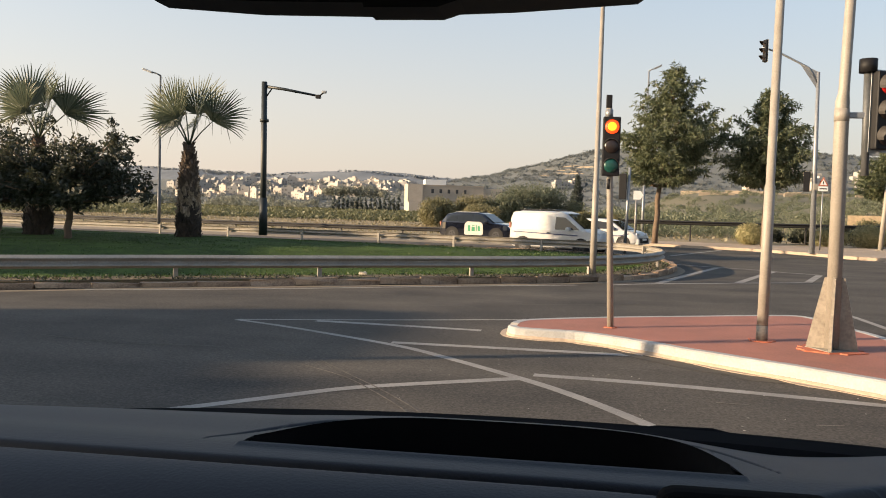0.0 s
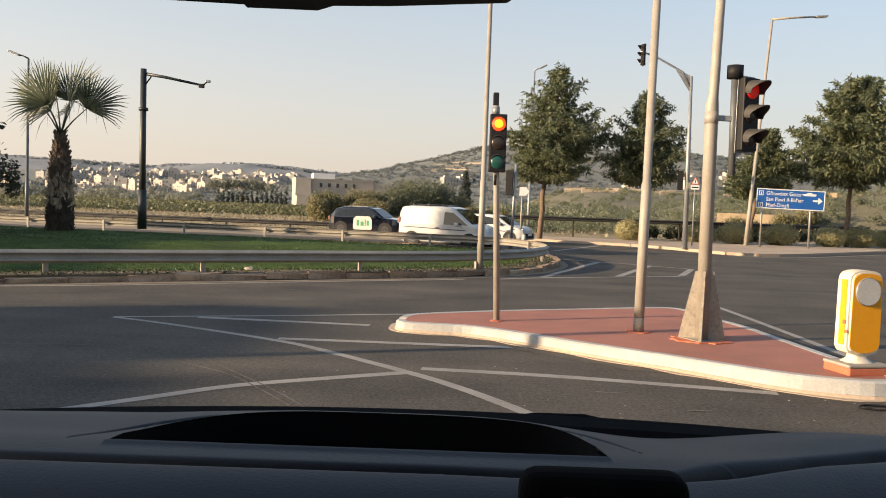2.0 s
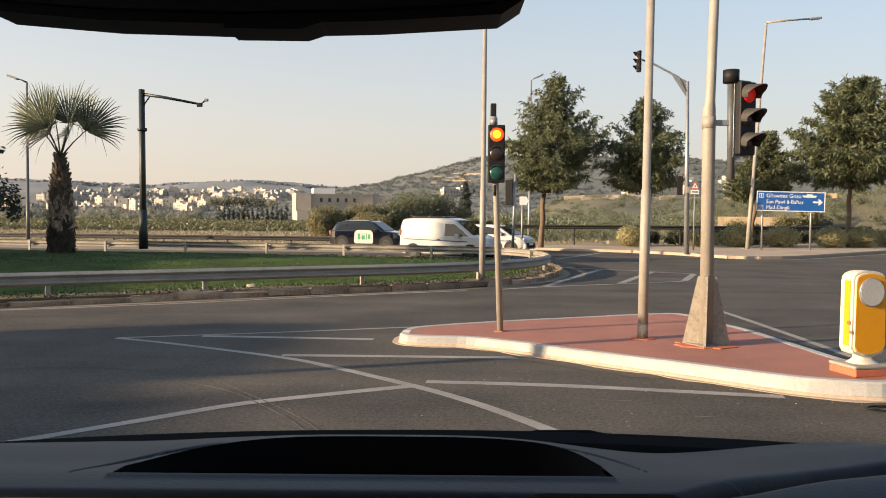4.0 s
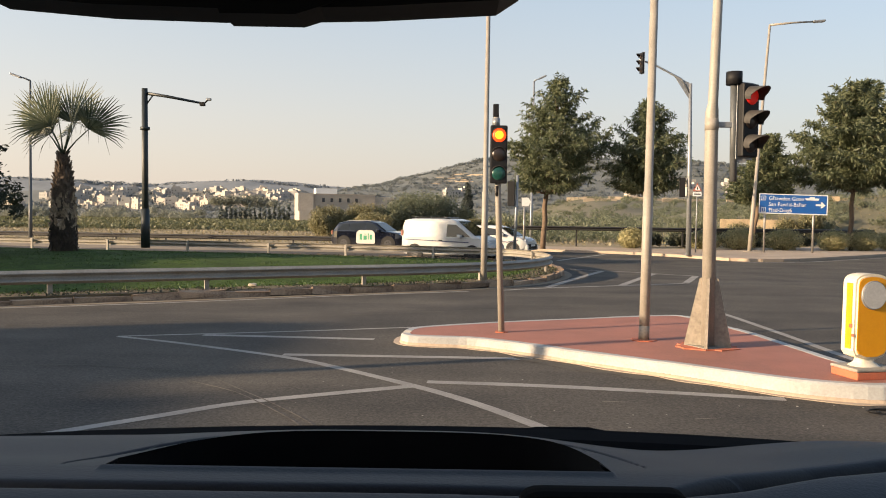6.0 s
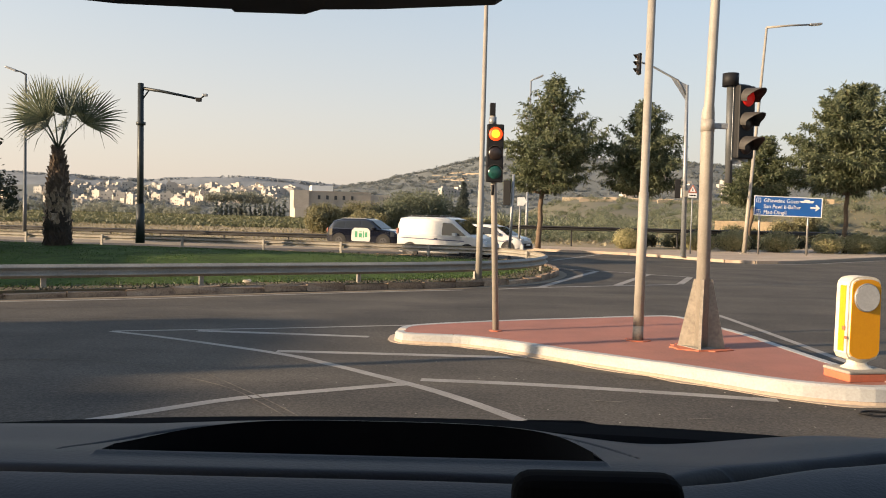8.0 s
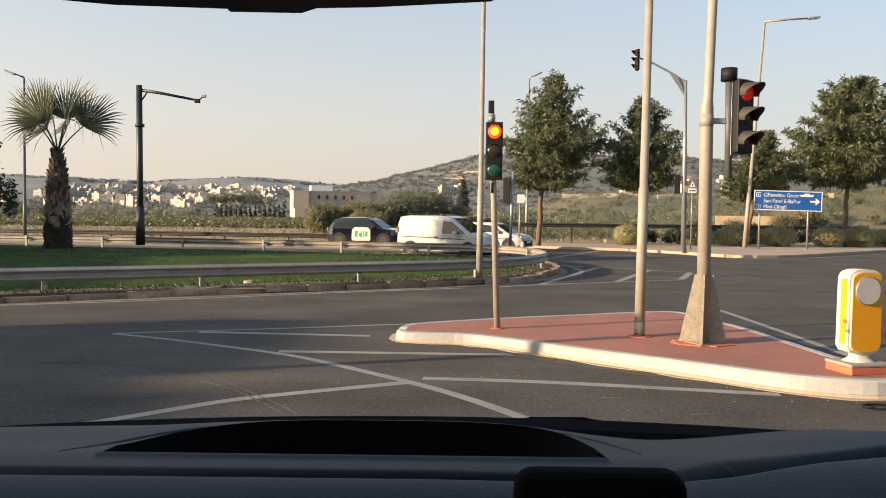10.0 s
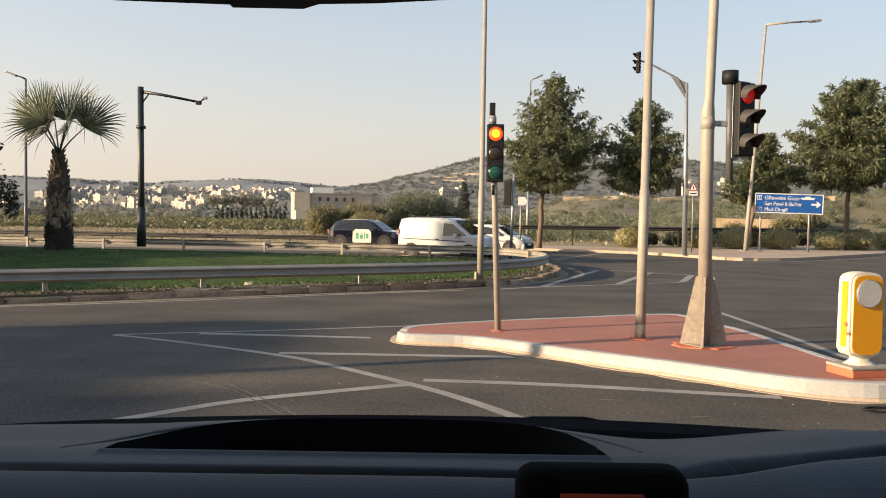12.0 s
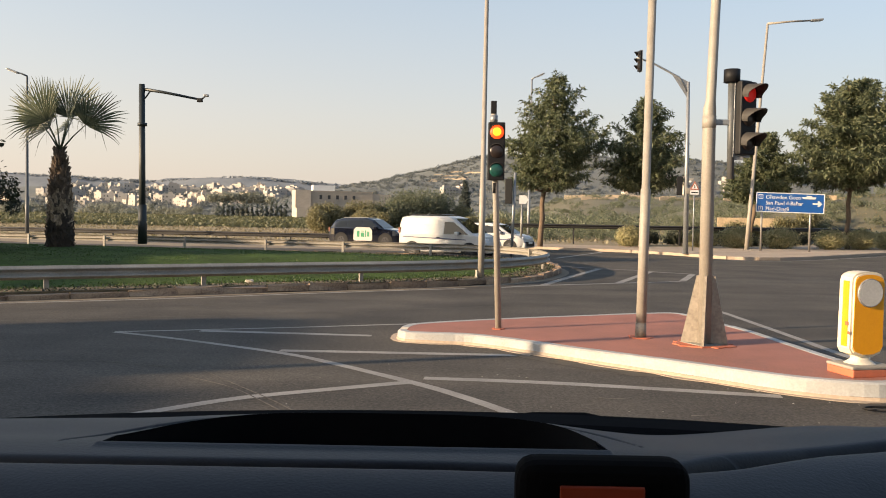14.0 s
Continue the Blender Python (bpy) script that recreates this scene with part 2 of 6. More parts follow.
BASE_BROWN = mat("brown_leaf_base", (0.15, 0.105, 0.070), (0.045, 0.032, 0.023), 0.95, scale=7, fine=34, bump=0.012, spread=0.5)
PALM_LEAF = leafy("palm_leaves", (0.066, 0.083, 0.050), (0.150, 0.162, 0.105), 0.3)
BLADE = leafy("grass_blades", (0.046, 0.084, 0.019), (0.070, 0.114, 0.027), 0.35)
STRAW = leafy("dry_weeds", (0.26, 0.21, 0.13), (0.17, 0.155, 0.08), 0.3)
LIT_RED = glow("lit_red_lamp", (1.0, 0.06, 0.01), 0.9)
LIT_CORE = glow("lit_lamp_core", (1.0, 0.40, 0.02), 0.9)
RED_LENS = glow("red_lens", (0.55, 0.015, 0.01), 0.15)
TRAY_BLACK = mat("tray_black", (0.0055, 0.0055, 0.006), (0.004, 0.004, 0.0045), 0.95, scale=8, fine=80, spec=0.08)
GREEN_LENS = mat("dark_green_lens", (0.012, 0.075, 0.06), (0.01, 0.055, 0.045), 0.25, scale=30, fine=120)
AMBER_LENS = mat("dark_amber_lens", (0.030, 0.020, 0.016), (0.02, 0.014, 0.012), 0.3, scale=30, fine=120)
SCREEN = glow("orange_screen", (0.19, 0.026, 0.008), 0.05)
# leaf bases of the palms: sunlight and shade are put into these two colours
LIT_LEAF_BASE = mat("sunlit_dry_leaf_base", (0.50, 0.38, 0.26), (0.11, 0.078, 0.052), 0.95, scale=9, fine=40, bump=0.01, spread=0.5)
SHADED_BASE = mat("shaded_leaf_base", (0.060, 0.045, 0.034), (0.03, 0.023, 0.018), 0.95, scale=6, fine=30, bump=0.01)
GALV_DARK = mat("dull_dark_steel", (0.050, 0.047, 0.045), (0.032, 0.030, 0.029), 0.6, 0.2, scale=2.5, fine=30, spread=0.8)
DUST_SUNLIT = mat("dust_and_sunlit_asphalt", (0.27, 0.205, 0.135), (0.15, 0.118, 0.085), 0.9, scale=0.6, fine=12, bump=0.004, spread=0.7)
# black signal hoods, made lighter so the sun on them sits in the colour
LIT_HOOD = mat("sunlit_black_plastic", (0.052, 0.046, 0.040), (0.032, 0.029, 0.026), 0.65, scale=8, fine=60)
TUBE_GREY = mat("dull_grey_tube", (0.105, 0.11, 0.112), (0.07, 0.074, 0.076), 0.5, scale=5, fine=40)
DISC = mat("greyed_white_disc", (0.52, 0.50, 0.46), (0.42, 0.40, 0.37), 0.5, scale=5, fine=40)
LOGO_GREEN = mat("green_lettering_paint", (0.02, 0.25, 0.12), None, 0.5)
BLUE_STRIPE = mat("navy_stripe", (0.02, 0.03, 0.10), None, 0.4)
LAMP_WHITE = mat("headlamp_glass", (0.6, 0.62, 0.65), (0.4, 0.42, 0.45), 0.1, scale=10, fine=40, coat=0.5)


# building helpers
def thing(name, at, label="", category="", group="", turn=0.0):
    ob = new(name)
    ob.empty_display_size = 0.2
    ob.matrix_basis = pose(*at, 0, 0, turn)
    return tagged(ob, label, category, group)


def part(name, bm, material, parent=None, label="", smooth=False):
    me = bpy.data.meshes.new(name)
    if smooth:
        for f in bm.faces:
            f.smooth = True
    bm.to_mesh(me)
    bm.free()
    me.materials.append(material)
    ob = new(name, me)
    ob.parent = parent
    return tagged(ob, label)


def raw(name, verts, faces, material, parent=None, label="", smooth=False):
    me = bpy.data.meshes.new(name)
    me.from_pydata([tuple(v) for v in verts], [], faces)
    me.update()
    if smooth:
        me.polygons.foreach_set("use_smooth", [True] * len(me.polygons))
    me.materials.append(material)
    ob = new(name, me)
    ob.parent = parent
    return tagged(ob, label)


def box(x0, x1, y0, y1, z0, z1, bevel=0.0, bm=None, m=None, seg=2):
    bm = bm or bmesh.new()
    g = bmesh.ops.create_cube(bm, size=1.0)["verts"]
    for v in g:
        v.co = Vector((x0 + (v.co.x + 0.5) * (x1 - x0), y0 + (v.co.y + 0.5) * (y1 - y0), z0 + (v.co.z + 0.5) * (z1 - z0)))
        if m:
            v.co = m @ v.co
    if bevel:
        es = list({e for v in g for e in v.link_edges})
        bmesh.ops.bevel(bm, geom=es, offset=bevel, segments=seg, affect="EDGES", profile=0.6)
    return bm


def rod(a, b, r0, r1=None, n=14, bm=None, caps=True):
    """A tapered round bar from a to b."""
    bm = bm or bmesh.new()
    a, b = Vector(a), Vector(b)
    r1 = r0 if r1 is None else r1
    q = Vector((0, 0, 1)).rotation_difference((b - a).normalized())
    rings = []
    for c, r in ((a, r0), (b, r1)):
        rings.append([bm.verts.new(c + q @ Vector((r * math.cos(2 * math.pi * i / n), r * math.sin(2 * math.pi * i / n), 0))) for i in range(n)])
    for i in range(n):
        f = bm.faces.new((rings[0][i], rings[0][(i + 1) % n], rings[1][(i + 1) % n], rings[1][i]))
        f.smooth = True
    if caps:
        bm.faces.new(rings[0][::-1])
        bm.faces.new(rings[1])
    return bm


def tube(points, radii, n=12, bm=None):
    """A round bar through points with a radius at each."""
    bm = bm or bmesh.new()
    pts = [Vector(p) for p in points]
    rings = []
    for i, p in enumerate(pts):
        d = (pts[min(i + 1, len(pts) - 1)] - pts[max(i - 1, 0)]).normalized()
        q = Vector((0, 0, 1)).rotation_difference(d)
        rings.append([bm.verts.new(p + q @ Vector((radii[i] * math.cos(2 * math.pi * k / n), radii[i] * math.sin(2 * math.pi * k / n), 0))) for k in range(n)])
    for u, v in zip(rings, rings[1:]):
        for k in range(n):
            bm.faces.new((u[k], u[(k + 1) % n], v[(k + 1) % n], v[k])).smooth = True
    bm.faces.new(rings[0][::-1])
    bm.faces.new(rings[-1])
    return bm


def prism(outline, z0, z1, bm=None, bevel=0.0):
    """A flat outline (counter-clockwise) raised from z0 to z1."""
    bm = bm or bmesh.new()
    lo = [bm.verts.new((x, y, z0)) for x, y in outline]
    hi = [bm.verts.new((x, y, z1)) for x, y in outline]
    n = len(outline)
    bm.faces.new(lo[::-1])
    top = bm.faces.new(hi)
    for i in range(n):
        bm.faces.new((lo[i], lo[(i + 1) % n], hi[(i + 1) % n], hi[i]))
    bmesh.ops.recalc_face_normals(bm, faces=bm.faces)
    if bevel:
        bmesh.ops.bevel(bm, geom=list(top.edges), offset=bevel, segments=2, affect="EDGES")
    return bm


def spline(points, step):
    """A smooth line through points, evenly stepped."""
    P = [np.array(p, float) for p in points]
    out = []
    for i in range(len(P) - 1):
        a, b, c, d = P[max(i - 1, 0)], P[i], P[i + 1], P[min(i + 2, len(P) - 1)]
        k = max(2, int(np.linalg.norm(c - b) / (step / 4)))
        for j in range(k):
            t = j / k
            out.append(0.5 * ((2 * b) + (c - a) * t + (2 * a - 5 * b + 4 * c - d) * t * t + (3 * b - a - 3 * c + d) * t ** 3))
    out.append(P[-1])
    res, acc = [out[0]], 0.0
    for u, v in zip(out, out[1:]):
        acc += np.linalg.norm(v - u)
        if acc >= step:
            res.append(v)
            acc = 0.0
    if np.linalg.norm(res[-1] - out[-1]) > step * 0.3:
        res.append(out[-1])
    return res


def offset(points, d):
    """The line moved to its right by d."""
    res = []
    for i, p in enumerate(points):
        t = points[min(i + 1, len(points) - 1)] - points[max(i - 1, 0)]
        t = t / np.linalg.norm(t)
        res.append(p + d * np.array((t[1], -t[0])))
    return res


def ribbon(points, section, name, material, parent=None, closed=True):
    """A cross-section (across to the right, up) swept along a flat line."""
    verts, faces, n = [], [], len(section)
    for i, p in enumerate(points):
        t = points[min(i + 1, len(points) - 1)] - points[max(i - 1, 0)]
        t = t / np.linalg.norm(t)
        for u, z in section:
            verts.append((p[0] + t[1] * u, p[1] - t[0] * u, z))
    for i in range(len(points) - 1):
        for k in range(n if closed else n - 1):
            a, b = i * n + k, i * n + (k + 1) % n
            faces.append((a, a + n, b + n, b))
    if closed:
        faces.append(tuple(range(n)))
        faces.append(tuple(reversed(range((len(points) - 1) * n, len(points) * n))))
    return raw(name, verts, faces, material, parent)


def leaves(centres, radii, count, size, rng, squash=1.0, hang=0.0, shell=0.5, facing=0.0):
    """Small leaf quads scattered over clumps; returns vertices and faces."""
    centres, radii = np.array(centres, float), np.array(radii, float)
    w = radii ** 2
    idx = rng.choice(len(centres), count, p=w / w.sum())
    d = rng.normal(size=(count, 3))
    d /= np.linalg.norm(d, axis=1)[:, None]
    r = radii[idx] * (shell + (1 - shell) * rng.random(count)) * (0.9 + 0.25 * rng.random(count))
    c = centres[idx] + d * r[:, None] * np.array((1, 1, squash))
    a = rng.normal(size=(count, 3))
    a[:, 2] -= hang
    a -= d * ((a * d).sum(1) * facing)[:, None]
    a /= np.linalg.norm(a, axis=1)[:, None]
    b = np.cross(a, d + (0.6 - 0.4 * facing) * rng.normal(size=(count, 3)))
    b /= np.linalg.norm(b, axis=1)[:, None] + 1e-9
    s = size * (0.6 + 0.8 * rng.random(count))[:, None]
    v = np.stack([c - a * s, c + b * s * 0.45, c + a * s, c - b * s * 0.45], 1).reshape(-1, 3)
    f = np.arange(count * 4).reshape(-1, 4)
    return v, f


def quads(name, v, f, material, parent=None, label=""):
    me = bpy.data.meshes.new(name)
    me.vertices.add(len(v))
    me.vertices.foreach_set("co", np.asarray(v, np.float32).ravel())
    me.loops.add(f.size)
    me.loops.foreach_set("vertex_index", np.asarray(f, np.int32).ravel())
    me.polygons.add(len(f))
    me.polygons.foreach_set("loop_start", np.arange(0, f.size, 4, dtype=np.int32))
    me.update(calc_edges=True)
    me.validate()
    me.materials.append(material)
    ob = new(name, me)
    ob.parent = parent
    return tagged(ob, label)


def grid(name, xs, ys, height, material, smooth=True):
    nx, ny = len(xs), len(ys)
    v = [(x, y, height(x, y)) for y in ys for x in xs]
    f = [(j * nx + i, j * nx + i + 1, (j + 1) * nx + i + 1, (j + 1) * nx + i) for j in range(ny - 1) for i in range(nx - 1)]
    return raw(name, v, f, material, smooth=smooth)


def hum(x, y, s=1.0):
    return noise.noise(Vector((x * s, y * s, 3.7)))


# ground, road and islands
def sheet(x, y):
    return -0.03 if abs(x) < 200 and y < 120 else -0.03 + 0.4 * hum(x, y, 0.004)


span = [-4500, -2500, -1200, -600, -300, -200, -120, -60, 0, 60, 120, 200, 300, 600, 1200, 2500, 4500]
tagged(grid("ground", span, span, sheet, DRY), "dry straw-coloured open land reaching the horizon", "ground", kind="structure")

ROAD_EDGE = [(-70, 60), (-40, 54.5), (-20, 51.0), (-5, 49.0), (4, 47.0), (7.2, 45.2), (10, 43.6), (12.2, 40.4), (13.4, 37.6), (15, 37.2), (17.3, 38.6), (22, 43.0), (30, 50.0), (60, 72)]
edge = spline(ROAD_EDGE, 0.8)
road = [(-70, -40), (70, -40), (70, 72)] + [tuple(p) for p in edge[::-1]]
tagged(part("road", prism(road, -0.3, 0.0), ASPHALT), "worn dark grey asphalt junction with faded paint", "road", kind="structure")

# far pavement behind the junction, with its kerb
pave = [tuple(p) for p in edge if p[0] > 3.5]
back = [(60, 90), (30, 62.5), (22, 54), (15, 50.5), (3.5, 52)]
tagged(part("pavement", prism(pave + back, -0.1, 0.13), PAVING), "dusty sunlit stone pavement behind the junction", "pavement", kind="structure")
kerb_line = [p for p in edge if p[0] > 3.5]
kerb_thing = tagged(new("kerb"), "low pale stone kerb along the far pavement", "kerb", kind="structure")


def kerbstones(line, width, height, material, parent, step, base=0.0, lip=0.0, rough=0.0):
    """Separate stones along a line, each with its own small tilt."""
    rng = np.random.default_rng(5)
    for a, b in zip(line, line[1:]):
        d = b - a
        ln = np.linalg.norm(d)
        me = box(-ln / 2 + 0.004, ln / 2 - 0.004, -width / 2, width / 2, 0, 1.0, 0.012, seg=1)
        for v in me.verts:
            v.co.z *= height
            v.co += Vector(rng.normal(size=3)) * rough
        ob = part("kerbstone", me, material, parent)
        c = (a + b) / 2
        ob.matrix_basis = pose(c[0], c[1], base + rng.normal() * lip, 0, 0, math.degrees(math.atan2(d[1], d[0])) + rng.normal() * 0.4)


kerbstones(spline([tuple(p) for p in kerb_line[::2]], 1.1)[:44], 0.16, 0.145, PAVING, kerb_thing, 1.0)

# the grass island behind the cross road: outline through its rounded tip
NEAR = [(-34, 5.5), (-20, 9.8), (-12, 12.9), (-8.3, 15.2), (-6.0, 16.5), (-3.5, 18.0), (-1.1, 19.3), (0.9, 20.7), (2.5, 22.5), (3.5, 24.9), (3.9, 27.3), (3.6, 30.2), (2.2, 32.6), (-0.5, 33.9), (-4.0, 34.9), (-8.0, 35.9), (-16, 37.6), (-36, 41.0)]
outline = spline(NEAR, 0.9)
kerb_island = tagged(new("island_kerb"), "worn soot-stained stone kerb round the grass island", "kerb", kind="structure")
kerbstones(outline[6:62], 0.2, 0.15, KERB, kerb_island, 0.9, lip=0.014, rough=0.022)
for st in kerb_island.children:
    st.scale = (1, 1, 0.62 + 0.42 * min(1.0, max(0.0, (st.matrix_basis.translation.x + 9) / 6)))
INNER = offset(outline, -0.1)


def mound(x, y):
    """Height of the grass: 0.13 at the kerb, swelling to half a metre in the middle."""
    d = min(math.hypot(x - p[0], y - p[1]) for p in INNER)
    k = min(1.0, d / 9.0)
    return 0.12 + 0.36 * k * k * (3 - 2 * k) + 0.025 * hum(x, y, 0.7)


def inside(x, y, poly):
    hit = False
    for (x0, y0), (x1, y1) in zip(poly, poly[1:] + poly[:1]):
        if (y0 > y) != (y1 > y) and x < (x1 - x0) * (y - y0) / (y1 - y0) + x0:
            hit = not hit
    return hit


def island_grass():
    poly = [tuple(p) for p in INNER]
    bm = bmesh.new()
    vs = [bm.verts.new((x, y, 0)) for x, y in poly]
    bm.faces.new(vs)
    for k in range(60):
        for axis, o in (((1, 0, 0), (-36 + k * 0.7, 0, 0)), ((0, 1, 0), (0, 5 + k * 0.7, 0))):
            bmesh.ops.bisect_plane(bm, geom=bm.verts[:] + bm.edges[:] + bm.faces[:], plane_co=o, plane_no=axis)
    bmesh.ops.triangulate(bm, faces=bm.faces)
    for v in bm.verts:
        v.co.z = mound(v.co.x, v.co.y)
    return part("grass_island", bm, GRASS, smooth=True)


tagged(island_grass(), "gently mounded mown grass island with worn edges", "lawn", kind="structure")


def grass_blades():
    rng = np.random.default_rng(3)
    poly = [tuple(p) for p in INNER]
    n = 0
    pts = []
    while n < 9000:
        x, y = rng.uniform(-20, 4), rng.uniform(9, 36)
        if inside(x, y, poly) and (min(math.hypot(x - p[0], y - p[1]) for p in INNER) < 1.3):
            pts.append((x, y))
            n += 1
    pts = np.array(pts)
    P = np.array([(p[0], p[1]) for p in INNER])
    d = np.sqrt(((pts[:, None, :] - P[None, :, :]) ** 2).sum(2)).min(1)
    k = np.clip(d / 9, 0, 1)
    z = 0.11 + 0.36 * k * k * (3 - 2 * k)
    a = rng.uniform(0, 6.28, n)
    h = rng.uniform(0.025, 0.06, n)
    w = 0.03
    dx, dy = np.cos(a) * w, np.sin(a) * w
    lx, ly = rng.normal(0, 0.03, n), rng.normal(0, 0.03, n)
    v = np.stack([np.stack([pts[:, 0] - dx, pts[:, 1] - dy, z], 1), np.stack([pts[:, 0] + dx, pts[:, 1] + dy, z], 1),
                  np.stack([pts[:, 0] + dx * 0.3 + lx, pts[:, 1] + dy * 0.3 + ly, z + h], 1), np.stack([pts[:, 0] - dx * 0.3 + lx, pts[:, 1] - dy * 0.3 + ly, z + h], 1)], 1).reshape(-1, 3)
    return quads("grass", v, np.arange(n * 4).reshape(-1, 4), BLADE)


def lawn_blades():
    """Coarser tufts over the whole lawn, thicker in patches."""
    rng = np.random.default_rng(13)
    poly = [tuple(p) for p in INNER]
    P = np.array(poly)
    pts = []
    while len(pts) < 42000:
        x, y = rng.uniform(-22, 4), rng.uniform(9, 37)
        if rng.random() < 0.62 + 0.9 * hum(x, y, 0.9) and inside(x, y, poly):
            pts.append((x, y))
    pts = np.array(pts)
    n = len(pts)
    d = np.sqrt(((pts[:, None, :] - P[None, :, :]) ** 2).sum(2)).min(1)
    k = np.clip(d / 9, 0, 1)
    z = 0.11 + 0.36 * k * k * (3 - 2 * k) + np.array([0.025 * hum(x, y, 0.7) for x, y in pts])
    a, h = rng.uniform(0, 6.28, n), rng.uniform(0.012, 0.045, n)
    dx, dy = np.cos(a) * 0.018, np.sin(a) * 0.018
    lx, ly = rng.normal(0, 0.02, n), rng.normal(0, 0.02, n)
    v = np.stack([np.stack([pts[:, 0] - dx, pts[:, 1] - dy, z], 1), np.stack([pts[:, 0] + dx, pts[:, 1] + dy, z], 1),
                  np.stack([pts[:, 0] + dx * 0.3 + lx, pts[:, 1] + dy * 0.3 + ly, z + h], 1), np.stack([pts[:, 0] - dx * 0.3 + lx, pts[:, 1] - dy * 0.3 + ly, z + h], 1)], 1).reshape(-1, 3)
    return quads("lawn_grass", v, np.arange(n * 4).reshape(-1, 4), BLADE)


def verge_weeds():
    """Dark ragged weeds on the soil between the kerb and the guard rail."""
    rng = np.random.default_rng(14)
    vs = []
    for i in range(6, 60):
        q = outline[i]
        t = outline[i + 1] - outline[i - 1]
        t = t / np.linalg.norm(t)
        m = 70 if hum(q[0], q[1], 0.45) > -0.15 else 22
        for _ in range(m):
            o, u = rng.uniform(-0.95, -0.12), rng.uniform(-0.45, 0.45)
            c = np.array((q[0] + t[1] * o + t[0] * u, q[1] - t[0] * o + t[1] * u, 0.145))
            a, h = rng.uniform(0, 6.28), rng.uniform(0.015, 0.06)
            w = np.array((math.cos(a), math.sin(a), 0)) * 0.022
            tip = c + np.array((rng.normal() * 0.04, rng.normal() * 0.04, h))
            vs += [c - w, c + w, tip + w * 0.5, tip - w * 0.5]
    v = np.array(vs)
    return quads("verge_weeds", v, np.arange(len(v)).reshape(-1, 4), LEAF_DARK)


tagged(lawn_blades(), "uneven tufts of mown green grass", "grass", kind="stuff")
tagged(verge_weeds(), "dark low weeds along the island kerb", "weeds", kind="stuff")
strip = [p for p in outline[4:66]]
tagged(ribbon(strip, [(-0.10, 0.149), (-0.45, 0.156), (-0.75, 0.150), (-0.95, 0.148), (-0.97, 0.08), (-0.1, 0.08)], "soil_strip", SOIL), "bare brown soil strip behind the island kerb", "soil", kind="structure")
tagged(ribbon(outline[4:22], [(-0.9, 0.151), (-1.3, 0.170), (-1.75, 0.180), (-2.05, 0.183), (-2.06, 0.1), (-0.9, 0.1)], "worn_soil", SOIL), "bare trampled soil under the guard rail", "soil", kind="structure")
tagged(grass_blades(), "short green grass blades on the island", "grass", kind="stuff")

# the red island in front
ISLE = [(-0.62, 11.35), (-0.52, 11.10), (-0.10, 10.98), (0.42, 10.86), (1.15, 10.30), (1.60, 9.86), (2.66, 8.92), (3.42, 8.22), (3.85, 7.95), (4.35, 7.82), (4.70, 8.0), (4.72, 8.7), (4.62, 9.3), (4.56, 10.3), (4.50, 11.4), (4.36, 12.3), (4.20, 13.25), (3.98, 13.66), (3.40, 13.58), (2.0, 13.10), (1.0, 12.72), (-0.22, 12.14), (-0.54, 11.82)]
ISLE_H = 0.188


def isle_top(x):
    """Height of the island's top, which falls gently to its tip."""
    return 0.138 + 0.050 * (x + 0.62) / 5.3


isle_line = spline(ISLE + ISLE[:1], 0.12)[:-1]
isle = tagged(new("traffic_island"), "low traffic island, red painted top inside a white kerb", "traffic island", kind="structure")
inner = offset(isle_line + isle_line[:1], -0.13)[:-1]
paved = part("paved_top", prism([tuple(p) for p in inner], 0.0, ISLE_H), RED, isle, "red painted concrete top")
for v in paved.data.vertices:
    if v.co.z > 0.1:
        v.co.z = isle_top(v.co.x) - 0.004
white_line = spline([tuple(p) for p in ISLE + ISLE[:1]], 0.85)
rk = np.random.default_rng(8)
for a, b in zip(white_line, white_line[1:]):
    seg = [p for p in spline([tuple(a), tuple(b)], 0.2)]
    near_a = int(np.argmin([np.hypot(*(p - a)) for p in isle_line]))
    near_b = int(np.argmin([np.hypot(*(p - b)) for p in isle_line]))
    run = isle_line[near_a:near_b + 1] if near_b > near_a else isle_line[near_a:] + isle_line[:near_b + 1]
    if len(run) < 2:
        continue
    bit = rk.normal() * 0.002
    low = 0.036 + rk.normal() * 0.004
    stone = ribbon(run, [(0.008, low), (0.0, 0.9), (-0.02, 1.0), (-0.125, 1.0), (-0.14, 0.9), (-0.14, low)], "kerbstone", KERB_WHITE, isle)
    for v in stone.data.vertices:
        if v.co.z > 0.5:
            v.co.z = isle_top(v.co.x) + bit - (0.02 if v.co.z < 0.95 else 0.0)
foot_line = isle_line + isle_line[:1]
part_foot = ribbon(foot_line, [(0.024, 0.0), (0.018, 0.022), (0.010, 0.040), (-0.13, 0.040), (-0.13, 0.0)], "kerb_foot", PAVING, isle)
tagged(part_foot, "unpainted dusty foot of the kerb")
gutter = offset(isle_line + isle_line[:1], 0.04)[:-1]
gutter = [p + (0.04 + 0.09 * hum(p[0], p[1], 2.3)) * (p - q) / max(1e-6, np.linalg.norm(p - q)) for p, q in zip(gutter, isle_line)]
tagged(part("gutter", prism([tuple(p) for p in gutter], -0.05, 0.006), PAVING), "dusty pale strip along the foot of the white kerb", "gutter", kind="structure")


